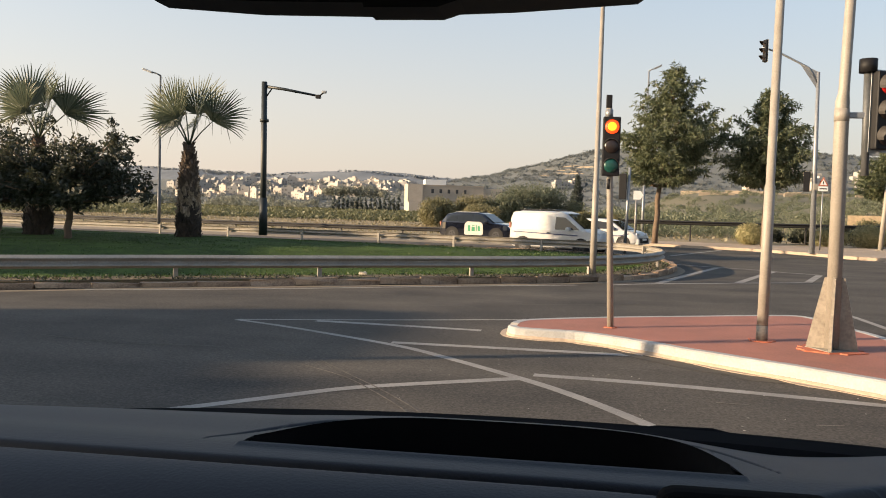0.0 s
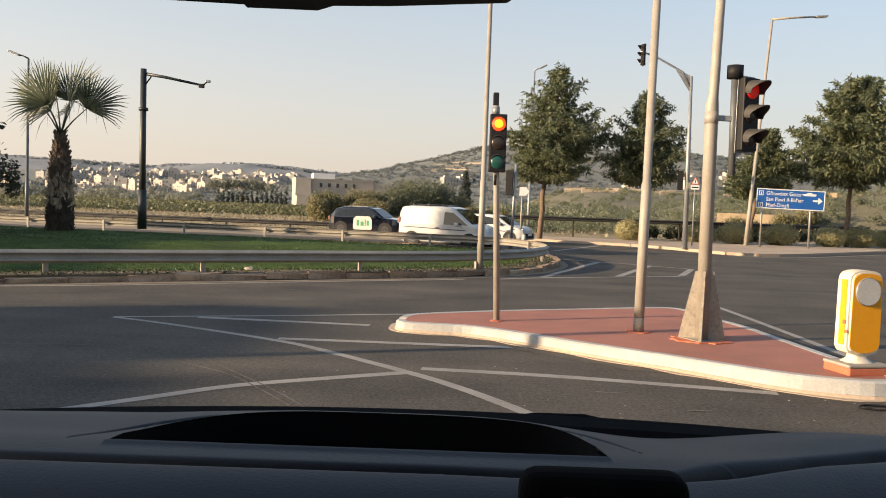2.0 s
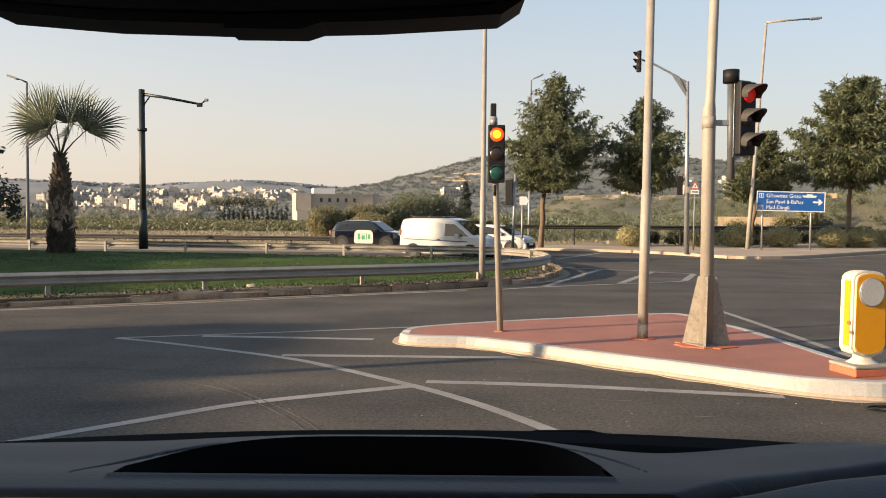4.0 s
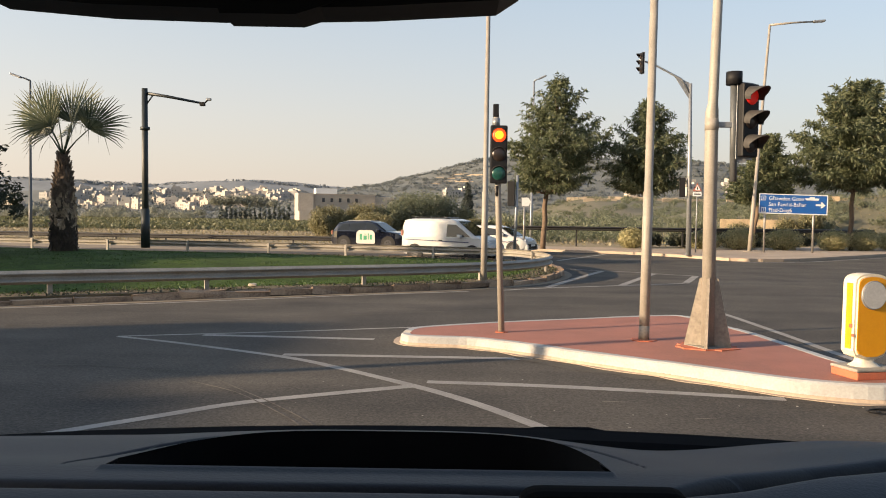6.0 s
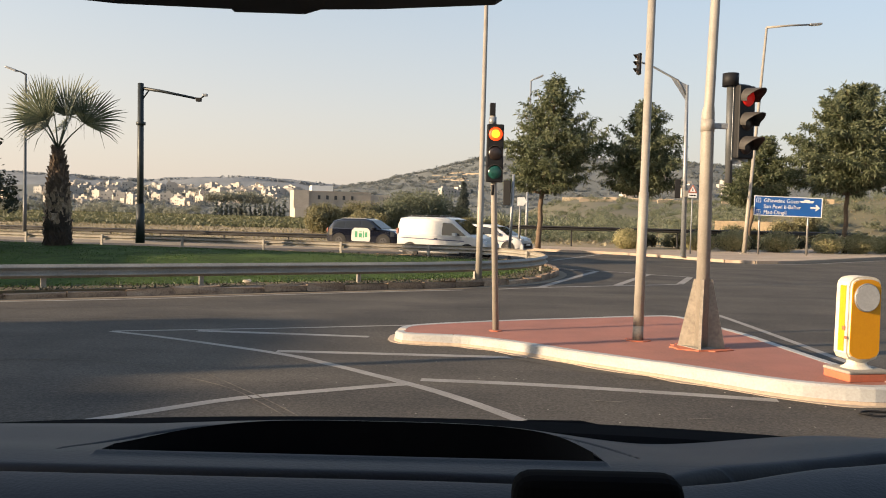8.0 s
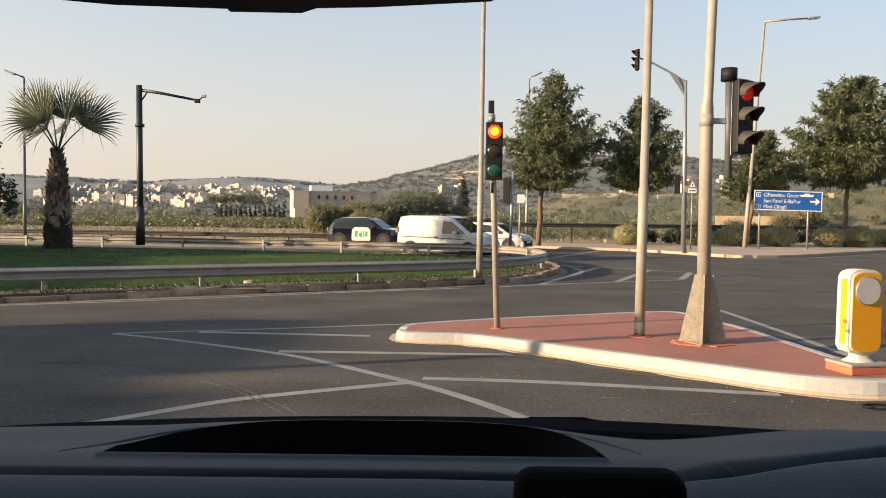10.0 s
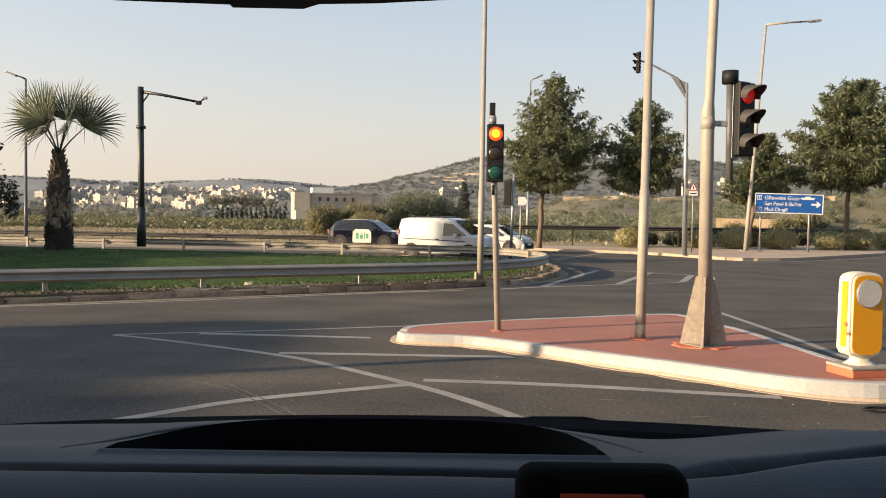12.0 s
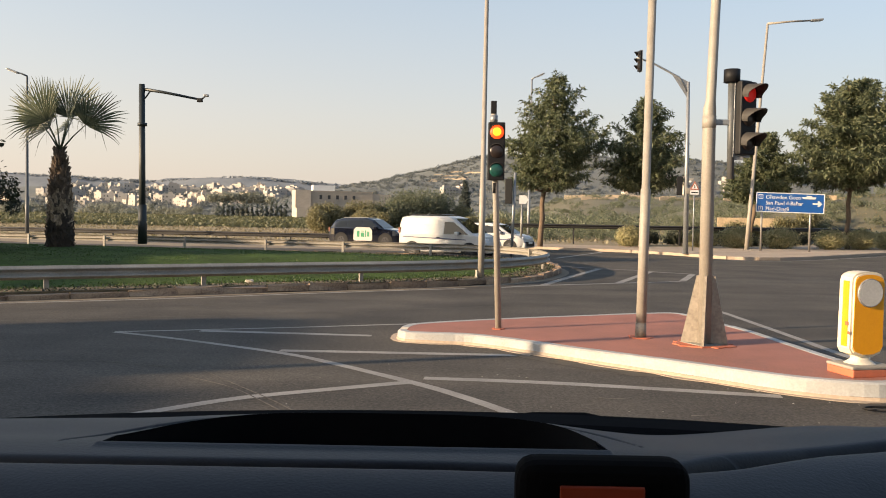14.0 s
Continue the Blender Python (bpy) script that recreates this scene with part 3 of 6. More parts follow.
# pale tan: sunlight put into the far lane's colour beside the verge, and dust in the gutter along the island kerb
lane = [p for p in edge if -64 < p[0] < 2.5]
tagged(part("road_dust", prism([tuple(p) for p in lane] + [(p[0], p[1] - 8.2 - 0.8 * hum(p[0], 1.0, 0.4)) for p in lane[::-1]], -0.02, 0.003), DUST_SUNLIT), "far lane asphalt coloured a sunlit pale tan", "road", kind="structure")
tagged(ribbon(outline[6:60], [(0.36, 0.0), (0.34, 0.003), (0.09, 0.006), (0.09, 0.0)], "gutter_dust", DUST_SUNLIT), "pale dust gathered in the gutter along the island kerb", "gutter", kind="structure")


# road paint, slightly proud of the asphalt
PAINT_LAYER = [0.0030]


def stripe(pts, w0, w1=None, material=LINE):
    PAINT_LAYER[0] += 0.00012
    z = PAINT_LAYER[0]
    line = spline(pts, 0.25)
    w1 = w1 or w0
    verts, faces, n = [], [], len(line)
    rng = np.random.default_rng(len(pts) * 7 + int(abs(pts[0][0]) * 10))
    for i, p in enumerate(line):
        t = line[min(i + 1, n - 1)] - line[max(i - 1, 0)]
        t = t / np.linalg.norm(t)
        w = (w0 + (w1 - w0) * i / (n - 1)) / 2
        for s in (-1, 1):
            e = w * s * (1 + rng.normal() * 0.03)
            verts.append((p[0] + t[1] * e, p[1] - t[0] * e, z))
    for i in range(n - 1):
        a = i * 2
        faces.append((a, a + 1, a + 3, a + 2))
    return tagged(raw("road_marking", verts, faces, material), "worn white painted line on the asphalt", "road marking", "hatched markings", "structure")


stripe([(-4.72, 11.5), (-2.44, 12.22), (-0.69, 12.85), (2.0, 13.75)], 0.075, 0.11)
stripe([(-4.72, 11.48), (-3.76, 11.02), (-1.99, 9.97), (-1.19, 9.26), (-0.32, 8.36), (0.12, 7.84), (0.62, 7.1), (1.1, 6.2), (1.4, 5.2)], 0.10, 0.15)
stripe([(-3.56, 11.75), (-2.33, 11.67), (-0.98, 11.56)], 0.16)
stripe([(-2.06, 10.16), (-0.58, 10.14), (1.13, 10.11)], 0.16)
stripe([(-0.18, 8.57), (1.32, 8.41), (3.43, 7.97)], 0.16)
stripe([(-3.6, 5.9), (-2.58, 6.85), (-2.0, 7.40), (-1.5, 7.72), (-0.29, 8.36)], 0.12, 0.155)
stripe([(5.33, 16.2), (5.42, 15.3), (5.40, 12.4), (5.36, 10.7), (5.4, 9.0)], 0.13)
stripe([(4.17, 29.61), (5.51, 28.7), (6.76, 27.99), (7.43, 27.17), (8.34, 26.6)], 0.15)
stripe([(1.44, 20.03), (2.61, 20.87), (4.88, 22.09), (6.95, 23.14)], 0.15)
stripe([(2.68, 21.05), (3.89, 24.24), (5.57, 28.41)], 0.21)
stripe([(4.91, 22.19), (5.89, 24.5), (7.14, 27.37)], 0.21)
stripe([(7.0, 23.26), (7.58, 24.69), (8.29, 26.46)], 0.21)
stripe([(5.0, 35.58), (6.66, 39.13), (8.68, 43.45)], 0.2)
stripe([(-9, 14.35), (-6.0, 15.8), (-3.5, 17.3), (-1.1, 18.7), (0.6, 19.6)], 0.14)
stripe([(13.2, 36.6), (15, 36.5), (18, 38.4), (23, 42.9), (34, 52.4)], 0.16)


# faint tyre scuffs curving over the asphalt
for dx, far in ((0.0, 8.75), (-0.12, 8.45)):
    ob = stripe([(-2.6 + dx, far), (-2.0 + dx, 7.97), (-1.58 + dx, 7.43), (-1.11 + dx, 6.72), (-0.9 + dx, 6.2)], 0.016, 0.02, SCUFF)
    tagged(ob, "thin pale tyre scuff on the asphalt", "tyre scuff", "tyre scuffs")


STAIN = mat("oily_road_stain", (0.080, 0.066, 0.047), (0.030, 0.026, 0.021), 0.7, scale=3, fine=22, bump=0.006, spread=0.7)
PALE_SCRATCH = mat("pale_scratch", (0.19, 0.165, 0.135), (0.10, 0.086, 0.07), 0.85, scale=6, fine=30, spread=0.8)
near_kerb = [p for p in isle_line[8:70] if 0.9 < p[0] < 2.75 and p[1] < 11]
away = [np.array((-0.66, -0.75)) * (0.34 + 0.10 * hum(p[0], p[1], 1.9)) for p in near_kerb]
edge_in = [p + 0.42 * d for p, d in zip(near_kerb, away)]
edge_out = [p + d * (0.42 + (0.75 + 0.5 * hum(p[0], p[1], 1.7) + 0.25 * hum(p[0], p[1], 6.0)) * max(0.0, math.sin(math.pi * i / (len(near_kerb) - 1))) ** 0.6) for i, (p, d) in enumerate(zip(near_kerb, away))]
verts = [(p[0], p[1], 0.0042) for p in edge_in] + [(p[0], p[1], 0.0042) for p in edge_out]
m = len(edge_in)
tagged(raw("road_stain", verts, [(i, i + 1, m + i + 1, m + i) for i in range(m - 1)], STAIN), "dark oily stain along the white kerb", "stain", kind="structure")
for (x, y), (dx, dy), w in (((0.75, 9.2), (0.42, -0.10), 0.012), ((1.55, 7.75), (0.30, -0.02), 0.03), ((2.25, 7.1), (0.25, 0.05), 0.022)):
    tagged(stripe([(x, y), (x + dx * 0.5, y + dy * 0.2), (x + dx, y + dy)], w, w * 0.3, PALE_SCRATCH), "short pale scratch on the asphalt", "scratch", "road scratches")
for pts in ([(-14, 11.6), (-9, 13.2), (-4.5, 15.1), (-1.0, 17.0), (2.4, 18.6), (7, 20.6)], [(-6.5, 9.4), (-5.2, 9.15), (-4.1, 9.25), (-2.9, 8.9)], [(6.6, 12.6), (8.6, 14.4), (11.5, 16.2), (15, 19)], [(-7.5, 12.2), (-3.0, 13.9), (0.8, 15.6), (5.6, 17.6)]):
    jag = [(x + 0.05 * hum(x, y, 2.0), y + 0.08 * hum(y, x, 1.7)) for x, y in pts]
    tagged(stripe(jag, 0.025, 0.018, STAIN), "thin dark sealed crack in the asphalt", "crack", "road cracks")


def litter(at, size, seed, label):
    rng = np.random.default_rng(seed)
    bm = bmesh.new()
    bmesh.ops.create_icosphere(bm, subdivisions=1, radius=size)
    for v in bm.verts:
        v.co = Vector((v.co.x * rng.uniform(0.6, 1.5), v.co.y * rng.uniform(0.6, 1.3), (v.co.z + size) * 0.35 * rng.uniform(0.5, 1)))
    ob = part("litter", bm, LITTER)
    ob.location = at
    return tagged(ob, label, "litter", "road litter")


rl = np.random.default_rng(17)
for k in range(46):
    x, y = rl.uniform(-1.5, 4.2), rl.uniform(6.3, 10.2)
    if not inside(x, y, [tuple(p) for p in gutter]):
        litter((x, y, 0.001), rl.uniform(0.004, 0.012), 100 + k, "small pale stone or scrap on the asphalt")
for k in range(22):
    i = rl.integers(30, 90)
    p = isle_line[i] + np.array((-0.1, -0.14)) * rl.uniform(0.8, 1.6)
    litter((p[0], p[1], 0.008), rl.uniform(0.006, 0.014), 200 + k, "small pale stone in the gutter")
bag = litter((-4.40, 18.17, 0.16), 0.11, 301, "crumpled pale plastic bag on the grass under the guard rail")
bag.scale = (1, 1, 1.9)
for k in range(26):
    p = outline[int(rl.integers(8, 34))] + np.array((-0.3, 0.45)) * rl.uniform(0.6, 1.5)
    litter((p[0], p[1], 0.155), rl.uniform(0.012, 0.03), 320 + k, "small pale scrap on the soil under the guard rail")
coil = bmesh.new()
tube([(4.15 + 0.19 * math.cos(a) + 0.02 * math.sin(2.3 * a), 7.42 + 0.09 * math.sin(a), 0.015 + 0.004 * a / 3) for a in np.linspace(0, 10.5, 44)], [0.008] * 44, 6, coil)
tagged(part("cable", coil, BLACK), "loose dark cable coiled beside the white kerb", "cable")


# guard rails
def guard_rail(line, top, label, posts, steel=GALV):
    ob = tagged(new("guard_rail"), label, "guard rail", "guard rails")
    h, z = 0.28, top
    sect = [(0.0, z), (0.078, z - 0.055), (0.082, z - 0.07), (0.0, z - 0.125), (0.0, z - 0.15), (0.078, z - 0.205), (0.082, z - 0.225), (0.0, z - h), (-0.006, z - h), (0.075, z - 0.225), (0.072, z - 0.21), (-0.006, z - 0.155), (-0.006, z - 0.12), (0.075, z - 0.07), (0.072, z - 0.06), (-0.006, z - 0.004)]
    run = 0
    while run < len(line) - 1:
        ribbon(line[run:run + 9], sect, "beam", steel, ob)
        run += 8
    for p in posts:
        i = int(np.argmin([abs(q[0] - p[0]) + abs(q[1] - p[1]) for q in line]))
        q = line[i]
        t = line[min(i + 1, len(line) - 1)] - line[max(i - 1, 0)]
        a = math.degrees(math.atan2(t[1], t[0]))
        m = pose(q[0], q[1], 0, 0, 0, a)
        bm = box(-0.05, 0.05, 0.06, 0.13, 0.05, z - 0.02, 0.008)
        box(-0.035, 0.035, 0.0, 0.062, z - 0.22, z - 0.06, 0.006, bm=bm)
        pt = part("post", bm, steel, ob)
        pt.matrix_basis = m
    return ob


rail = spline([(-30, 6.9), (-19.5, 10.6), (-11.7, 13.6), (-8.1, 15.75), (-5.8, 17.05), (-3.3, 18.5), (-0.9, 19.85), (1.0, 21.3), (2.3, 22.9), (3.2, 25.0), (3.5, 27.3), (3.15, 30.0), (1.9, 32.2), (-0.6, 33.4), (-4.1, 34.4), (-8.1, 35.4), (-16, 37.1), (-36, 40.4)], 0.4)
posts = [(-15.5, 12.1), (-7.95, 15.8), (-5.05, 17.5), (-1.85, 19.2), (1.2, 21.4), (3.3, 25.3), (3.3, 29.6), (-0.4, 33.3), (-4.1, 34.4), (-7.9, 35.3), (-11.8, 36.2), (-15.7, 37.0), (-19.6, 37.7)]
guard_rail(rail, 0.64, "weathered galvanised steel guard rail round the grass island", posts, RAIL)
far_rail = spline([(-60, 58.5), (-40, 55.6), (-22, 52.6), (-6, 50.6), (2.0, 50.4)], 0.8)
guard_rail([p for p in far_rail], 0.58, "dull steel guard rail along the far verge", [(-54 + 4 * k, 57.6 - 0.5 * k) for k in range(14)], GALV_DARK)
far_rail_b = spline([(4.5, 55.0), (12, 55.5), (20, 57), (30, 62), (45, 74)], 0.8)
guard_rail(far_rail_b, 1.42, "dark steel guard rail behind the pavement hedge", [(5 + 4 * k, 55 + 0.02 * k * k * 4) for k in range(10)], GALV_DARK)


# a pale marker post at the far rail
marker = thing("marker_post", (-3.95, 50.1, 0.0), "short pale yellow marker post at the far rail", "marker post")
part("post", box(-0.11, 0.11, -0.05, 0.05, 0.0, 1.3, 0.03), CREAM, marker)
part("cap", box(-0.12, 0.12, -0.06, 0.06, 1.3, 1.34, 0.015), CREAM, marker)


# poles, lamps and signals
def lamp_post(at, height, r0, r1, arm, label, lean=(0, 0), material=POLE_PAINT):
    """arm: its run in x, y and z, or None."""
    ob = thing("lamp_post", at, label, "street lamp", "street lamps")
    top = Vector((lean[0], lean[1], height))
    part("pole", tube([(0, 0, 0), top * 0.25, top * 0.251, top], [r0, r0 * 0.95, r0 * 0.8, r1]), material, ob)
    if arm:
        part("base_plate", box(-r0 * 2, r0 * 2, -r0 * 2, r0 * 2, 0, 0.03, 0.008), material, ob)
    if arm:
        e = top + Vector(arm)
        part("arm", tube([top, top + Vector(arm) * 0.5 + Vector((0, 0, 0.03)), e], [r1, r1 * 0.8, r1 * 0.7]), material, ob)
        d = Vector(arm).normalized()
        bm = box(-0.35, 0.35, -0.13, 0.13, -0.06, 0.06, 0.045)
        head = part("lamp_head", bm, GREY_METAL, ob, "flat grey lamp head")
        head.matrix_basis = Matrix.Translation(e + d * 0.25) @ d.to_track_quat("X", "Z").to_matrix().to_4x4()
        lens = part("lens", box(-0.25, 0.25, -0.1, 0.1, -0.075, -0.055, 0.01), WHITE_SHEET, head)
    return ob


lamp_post((-25.0, 48.0, 0.2), 9.5, 0.11, 0.055, (-0.62, 0, 0.22), "slim grey street lamp beside the far carriageway", (0.03, 0), TUBE_GREY)
lamp_post((17.84, 47.0, 0.13), 13.2, 0.125, 0.07, (2.6, 0, 0.24), "tall leaning pale street lamp on the pavement", (0.82, 0))
lamp_post((7.0, 66.0, 0.0), 13.2, 0.12, 0.06, (0.45, 0, 0.22), "distant grey street lamp behind the trees", (0.05, 0), GREY_METAL)
lamp_post((1.0, 20.8, 0.13), 9.4, 0.085, 0.045, None, "slender cream painted pole behind the guard rail", (0.02, 0))
lamp_post((2.695, 10.76, 0.165), 8.0, 0.071, 0.052, None, "cream painted steel pole on the red island", (0.06, 0))


def spot(ob, r, x=0.0, y=0.0):
    """A smear of orange-red paint round a pole's foot."""
    n = 18
    pts = [(x + r * (1 + 0.25 * hum(k * 1.7, r)) * math.cos(2 * math.pi * k / n), y + r * (1 + 0.25 * hum(k * 1.7, r)) * math.sin(2 * math.pi * k / n)) for k in range(n)]
    return part("paint_ring", prism(pts, -0.01, 0.012), RED_ORANGE, ob, "orange-red paint smear round the foot")


for ob in [o for o in scene.objects if o.name.startswith("lamp_post") and abs(o.location.y - 10.76) < 0.01]:
    spot(ob, 0.16)
    part("collar", rod((0, 0, 0.0), (0, 0, 0.2), 0.0735, 0.073), GUSSET, ob, "unpainted grey foot of the pole")


def mast_with_gusset():
    """The thicker pole with a welded gusset foot that carries the near signal."""
    ob = thing("signal_pole", (3.37, 10.2, 0.172), "thick cream pole with gusset foot carrying a traffic signal", "signal pole")
    part("pole", tube([(0, 0, 0), (-0.02, 0, 2.92), (-0.02, 0, 3.0), (-0.01, 0, 3.1), (0.1, 0, 8)], [0.084, 0.081, 0.080, 0.062, 0.049], 16), POLE_PAINT, ob)
    for a in (0, 90, 180, 270):
        bm = bmesh.new()
        vs = [(0.05, 0.0), (0.285, 0.0), (0.285, 0.04), (0.115, 0.88), (0.05, 0.90)]
        f0 = [bm.verts.new((u, -0.018, z)) for u, z in vs]
        f1 = [bm.verts.new((u, 0.018, z)) for u, z in vs]
        bm.faces.new(f0)
        bm.faces.new(f1[::-1])
        for i in range(5):
            bm.faces.new((f0[i], f1[i], f1[(i + 1) % 5], f0[(i + 1) % 5]))
        bmesh.ops.recalc_face_normals(bm, faces=bm.faces)
        g = part("gusset", bm, GUSSET, ob)
        g.matrix_basis = pose(0, 0, 0, 0, 0, a + 68)
    part("foot", prism([(0.295 * math.cos(radians(a + 68)), 0.295 * math.sin(radians(a + 68))) for a in (0, 90, 180, 270)], 0.0, 0.02), CONCRETE, ob)
    blot = []
    for k in range(36):
        a, g = 2 * math.pi * k / 36, 1 + 0.30 * hum(k * 0.55, 2.0)
        blot.append((0.36 * g * math.cos(a), 0.33 * g * math.sin(a)))
    part("paint_ring", prism(blot, -0.01, 0.013), RED_ORANGE, ob, "orange-red paint splash round the foot")
    part("bracket", box(0.05, 0.30, -0.03, 0.03, 2.80, 2.87, 0.008), GREY_METAL, ob)
    part("clamp", rod((-0.02, 0, 2.76), (-0.02, 0, 2.91), 0.085, 0.085, 18), POLE_PAINT, ob, "clamp band round the pole")
    part("foot_bracket", box(0.25, 0.42, -0.02, 0.02, 2.36, 2.41, 0.006), GREY_METAL, ob)
    part("upright", tube([(0.27, 0, 2.12), (0.25, 0, 3.36)], [0.045, 0.045]), TUBE_GREY, ob, "dark grey upright tube")
    part("cap", rod((0.25, 0, 3.34), (0.25, 0, 3.50), 0.10, 0.10, 20), BLACK, ob, "black round cap")
    return ob


mast_with_gusset()


def signal(at, turn, lit, label, size=1.0, hood=0.16, back=True, dim=AMBER_LENS, group="traffic signals"):
    """Three-lamp head; its face looks along local -y. lit: the lamps that glow."""
    ob = thing("traffic_signal", at, label, "traffic light", group, turn)
    w, h, d = 0.24 * size, 0.82 * size, 0.09 * size
    part("housing", box(-w / 2, w / 2, 0, d, 0, h, 0.018 * size), BLACK, ob)
    if back:
        part("backing_board", box(-w / 2 - 0.012, w / 2 + 0.012, d, d + 0.008, -0.03, h + 0.03, 0.003), GREY_METAL, ob, "thin grey backing board")
    r = 0.098 * size
    for k, (z, name, off, on) in enumerate(((0.68, "red_lamp", dim, LIT_RED), (0.41, "amber_lamp", AMBER_LENS, LIT_RED), (0.14, "green_lamp", GREEN_LENS if hood < 0.1 else AMBER_LENS, GREEN_LENS))):
        z *= size
        bm = bmesh.new()
        n, rings = 24, 4
        rows = []
        for j in range(rings):
            a = j / rings * math.pi / 2
            rows.append([bm.verts.new((r * math.cos(a) * math.cos(2 * math.pi * i / n), -0.03 * size * math.sin(a) - 0.002, z + r * math.cos(a) * math.sin(2 * math.pi * i / n))) for i in range(n)])
        tip = bm.verts.new((0, -0.03 * size - 0.002, z))
        for u, v in zip(rows, rows[1:]):
            for i in range(n):
                bm.faces.new((u[i], u[(i + 1) % n], v[(i + 1) % n], v[i]))
        for i in range(n):
            bm.faces.new((rows[-1][i], rows[-1][(i + 1) % n], tip))
        lamp = part(name, bm, on if k in lit else off, ob, ("lit red lamp" if k in lit else "unlit lens"), smooth=True)
        if k in lit:
            part("glowing_core", rod((0, -0.026 * size, z), (0, -0.04 * size, z), r * 0.62, r * 0.55, 20), LIT_CORE, lamp)
        bm = bmesh.new()
        n = 16
        for i in range(n):
            a0, a1 = math.pi * (-0.12 + 1.24 * i / n), math.pi * (-0.12 + 1.24 * (i + 1) / n)
            q = []
            for a in (a0, a1):
                dep = hood * size * (0.35 + 0.65 * max(0.0, math.sin(a)))
                for rr in (r * 1.08, r * 1.14):
                    q.append([(rr * math.cos(a), 0.002, z + rr * math.sin(a)), (rr * math.cos(a), -dep, z + rr * math.sin(a) - dep * 0.12)])
            V = [[bm.verts.new(p) for p in s] for s in q]
            bm.faces.new((V[0][0], V[0][1], V[2][1], V[2][0]))
            bm.faces.new((V[1][0], V[3][0], V[3][1], V[1][1]))
            bm.faces.new((V[0][1], V[1][1], V[3][1], V[2][1]))
        bmesh.ops.remove_doubles(bm, verts=bm.verts, dist=0.0005)
        part("hood", bm, LIT_HOOD, lamp)
    return ob


# the short signal on the island's tip
pole = thing("signal_post", (0.82, 11.47, 0.148), "short cream signal post on the red island", "signal pole")
part("pole", tube([(0, 0, 0), (-0.085, 0, 2.1), (-0.125, 0, 3.1)], [0.046, 0.044, 0.04]), POLE_PAINT, pole)
part("neck", rod((-0.1, -0.03, 1.95), (-0.1, -0.03, 2.1), 0.022), BLACK, pole)
part("detector", box(-0.17, -0.09, -0.05, 0.06, 3.08, 3.26, 0.012), BLACK, pole, "small black detector on the post top")
part("clamp", rod((-0.125, 0, 2.95), (-0.125, 0, 3.06), 0.055), GREY_METAL, pole)
spot(pole, 0.09)
signal((0.735, 11.36, 2.28), 2, (0,), "black traffic signal showing a lit red lamp", hood=0.03, back=False)
signal((3.82, 10.12, 2.60), 27, (), "black hooded traffic signal turned to the side road", size=1.12, hood=0.23, dim=RED_LENS)

# signal beyond the island seen from behind and the cantilever mast
post2 = thing("signal_post", (2.83, 33.0, 0.13), "plain grey signal post behind the guard rail", "signal pole")
part("pole", tube([(0, 0, 0), (0.09, 0, 3.5)], [0.06, 0.055]), GREY_METAL, post2)
signal((2.68, 33.0, 2.35), 165, (), "black signal head seen from behind on its post", size=1.25, hood=0.1, back=False)
mast = thing("cantilever_mast", (12.14, 40.0, 0.13), "tapered grey cantilever mast over the junction", "signal mast")
part("pole", tube([(0, 0, 0), (-0.1, 0, 8.55)], [0.14, 0.075]), GREY_METAL, mast)
part("arm", tube([(-0.1, 0, 8.0), (-0.55, 0, 8.75), (-1.9, 0, 9.45), (-2.7, 0, 9.7)], [0.05, 0.055, 0.05, 0.04]), GREY_METAL, mast)
bm = bmesh.new()
for z0 in ((-0.02, 0.02),):
    a = [bm.verts.new((x, z0[0], z)) for x, z in ((-0.1, 7.7), (-0.1, 8.55), (-0.95, 8.95))]
    b = [bm.verts.new((x, z0[1], z)) for x, z in ((-0.1, 7.7), (-0.1, 8.55), (-0.95, 8.95))]
    bm.faces.new(a[::-1]), bm.faces.new(b)
    for i in range(3):
        bm.faces.new((a[i], a[(i + 1) % 3], b[(i + 1) % 3], b[i]))
part("web_plate", bm, GREY_METAL, mast)
for sx in (-1, 1):
    part("foot_plate", box(-0.02, 0.02, 0, 0.3, 0, 0.6, 0.005, m=pose(sx * 0.12, -0.1, 0, 0, sx * -18, 0)), GREY_METAL, mast)
part("lower_box", box(-0.10, 0.1, -0.16, -0.1, 3.0, 3.3, 0.01), CONCRETE, mast, "faded brown plate on the mast")
signal((9.55, 40.0, 9.15), -75, (), "hooded signal head on the cantilever arm", size=1.25, hood=0.2)
signal((11.75, 40.0, 3.05), 170, (), "dark low signal head on the mast", size=1.15, hood=0.1, back=False)

# the camera pole on the grass island
pole3 = thing("camera_pole", (-12.42, 33.0, 0.42), "dark green pole with an outreach camera arm", "camera pole")
part("pole", rod((0, 0, 0.0), (-0.04, 0, 6.55), 0.135, 0.12, 12), POLE_DARK, pole3)
part("cabinet_foot", rod((0, 0, 0), (-0.01, 0, 1.62), 0.185, 0.165, 12), POLE_DARK, pole3, "wider lower box of the pole")
part("collar", rod((-0.02, 0, 4.85), (-0.02, 0, 4.97), 0.19, 0.19, 12), POLE_DARK, pole3)
part("arm", tube([(-0.04, 0, 6.36), (0.85, 0, 6.24), (2.28, 0, 5.98)], [0.07, 0.06, 0.045]), POLE_DARK, pole3)
part("strut", rod((0.0, 0, 5.85), (0.32, 0, 6.3), 0.03), POLE_DARK, pole3)
camera_box = part("camera_housing", box(2.23, 2.45, -0.08, 0.08, 5.86, 6.02, 0.03), BLACK, pole3)
part("antenna", rod((2.43, 0, 6.0), (2.58, 0, 6.12), 0.03), BLACK, pole3)
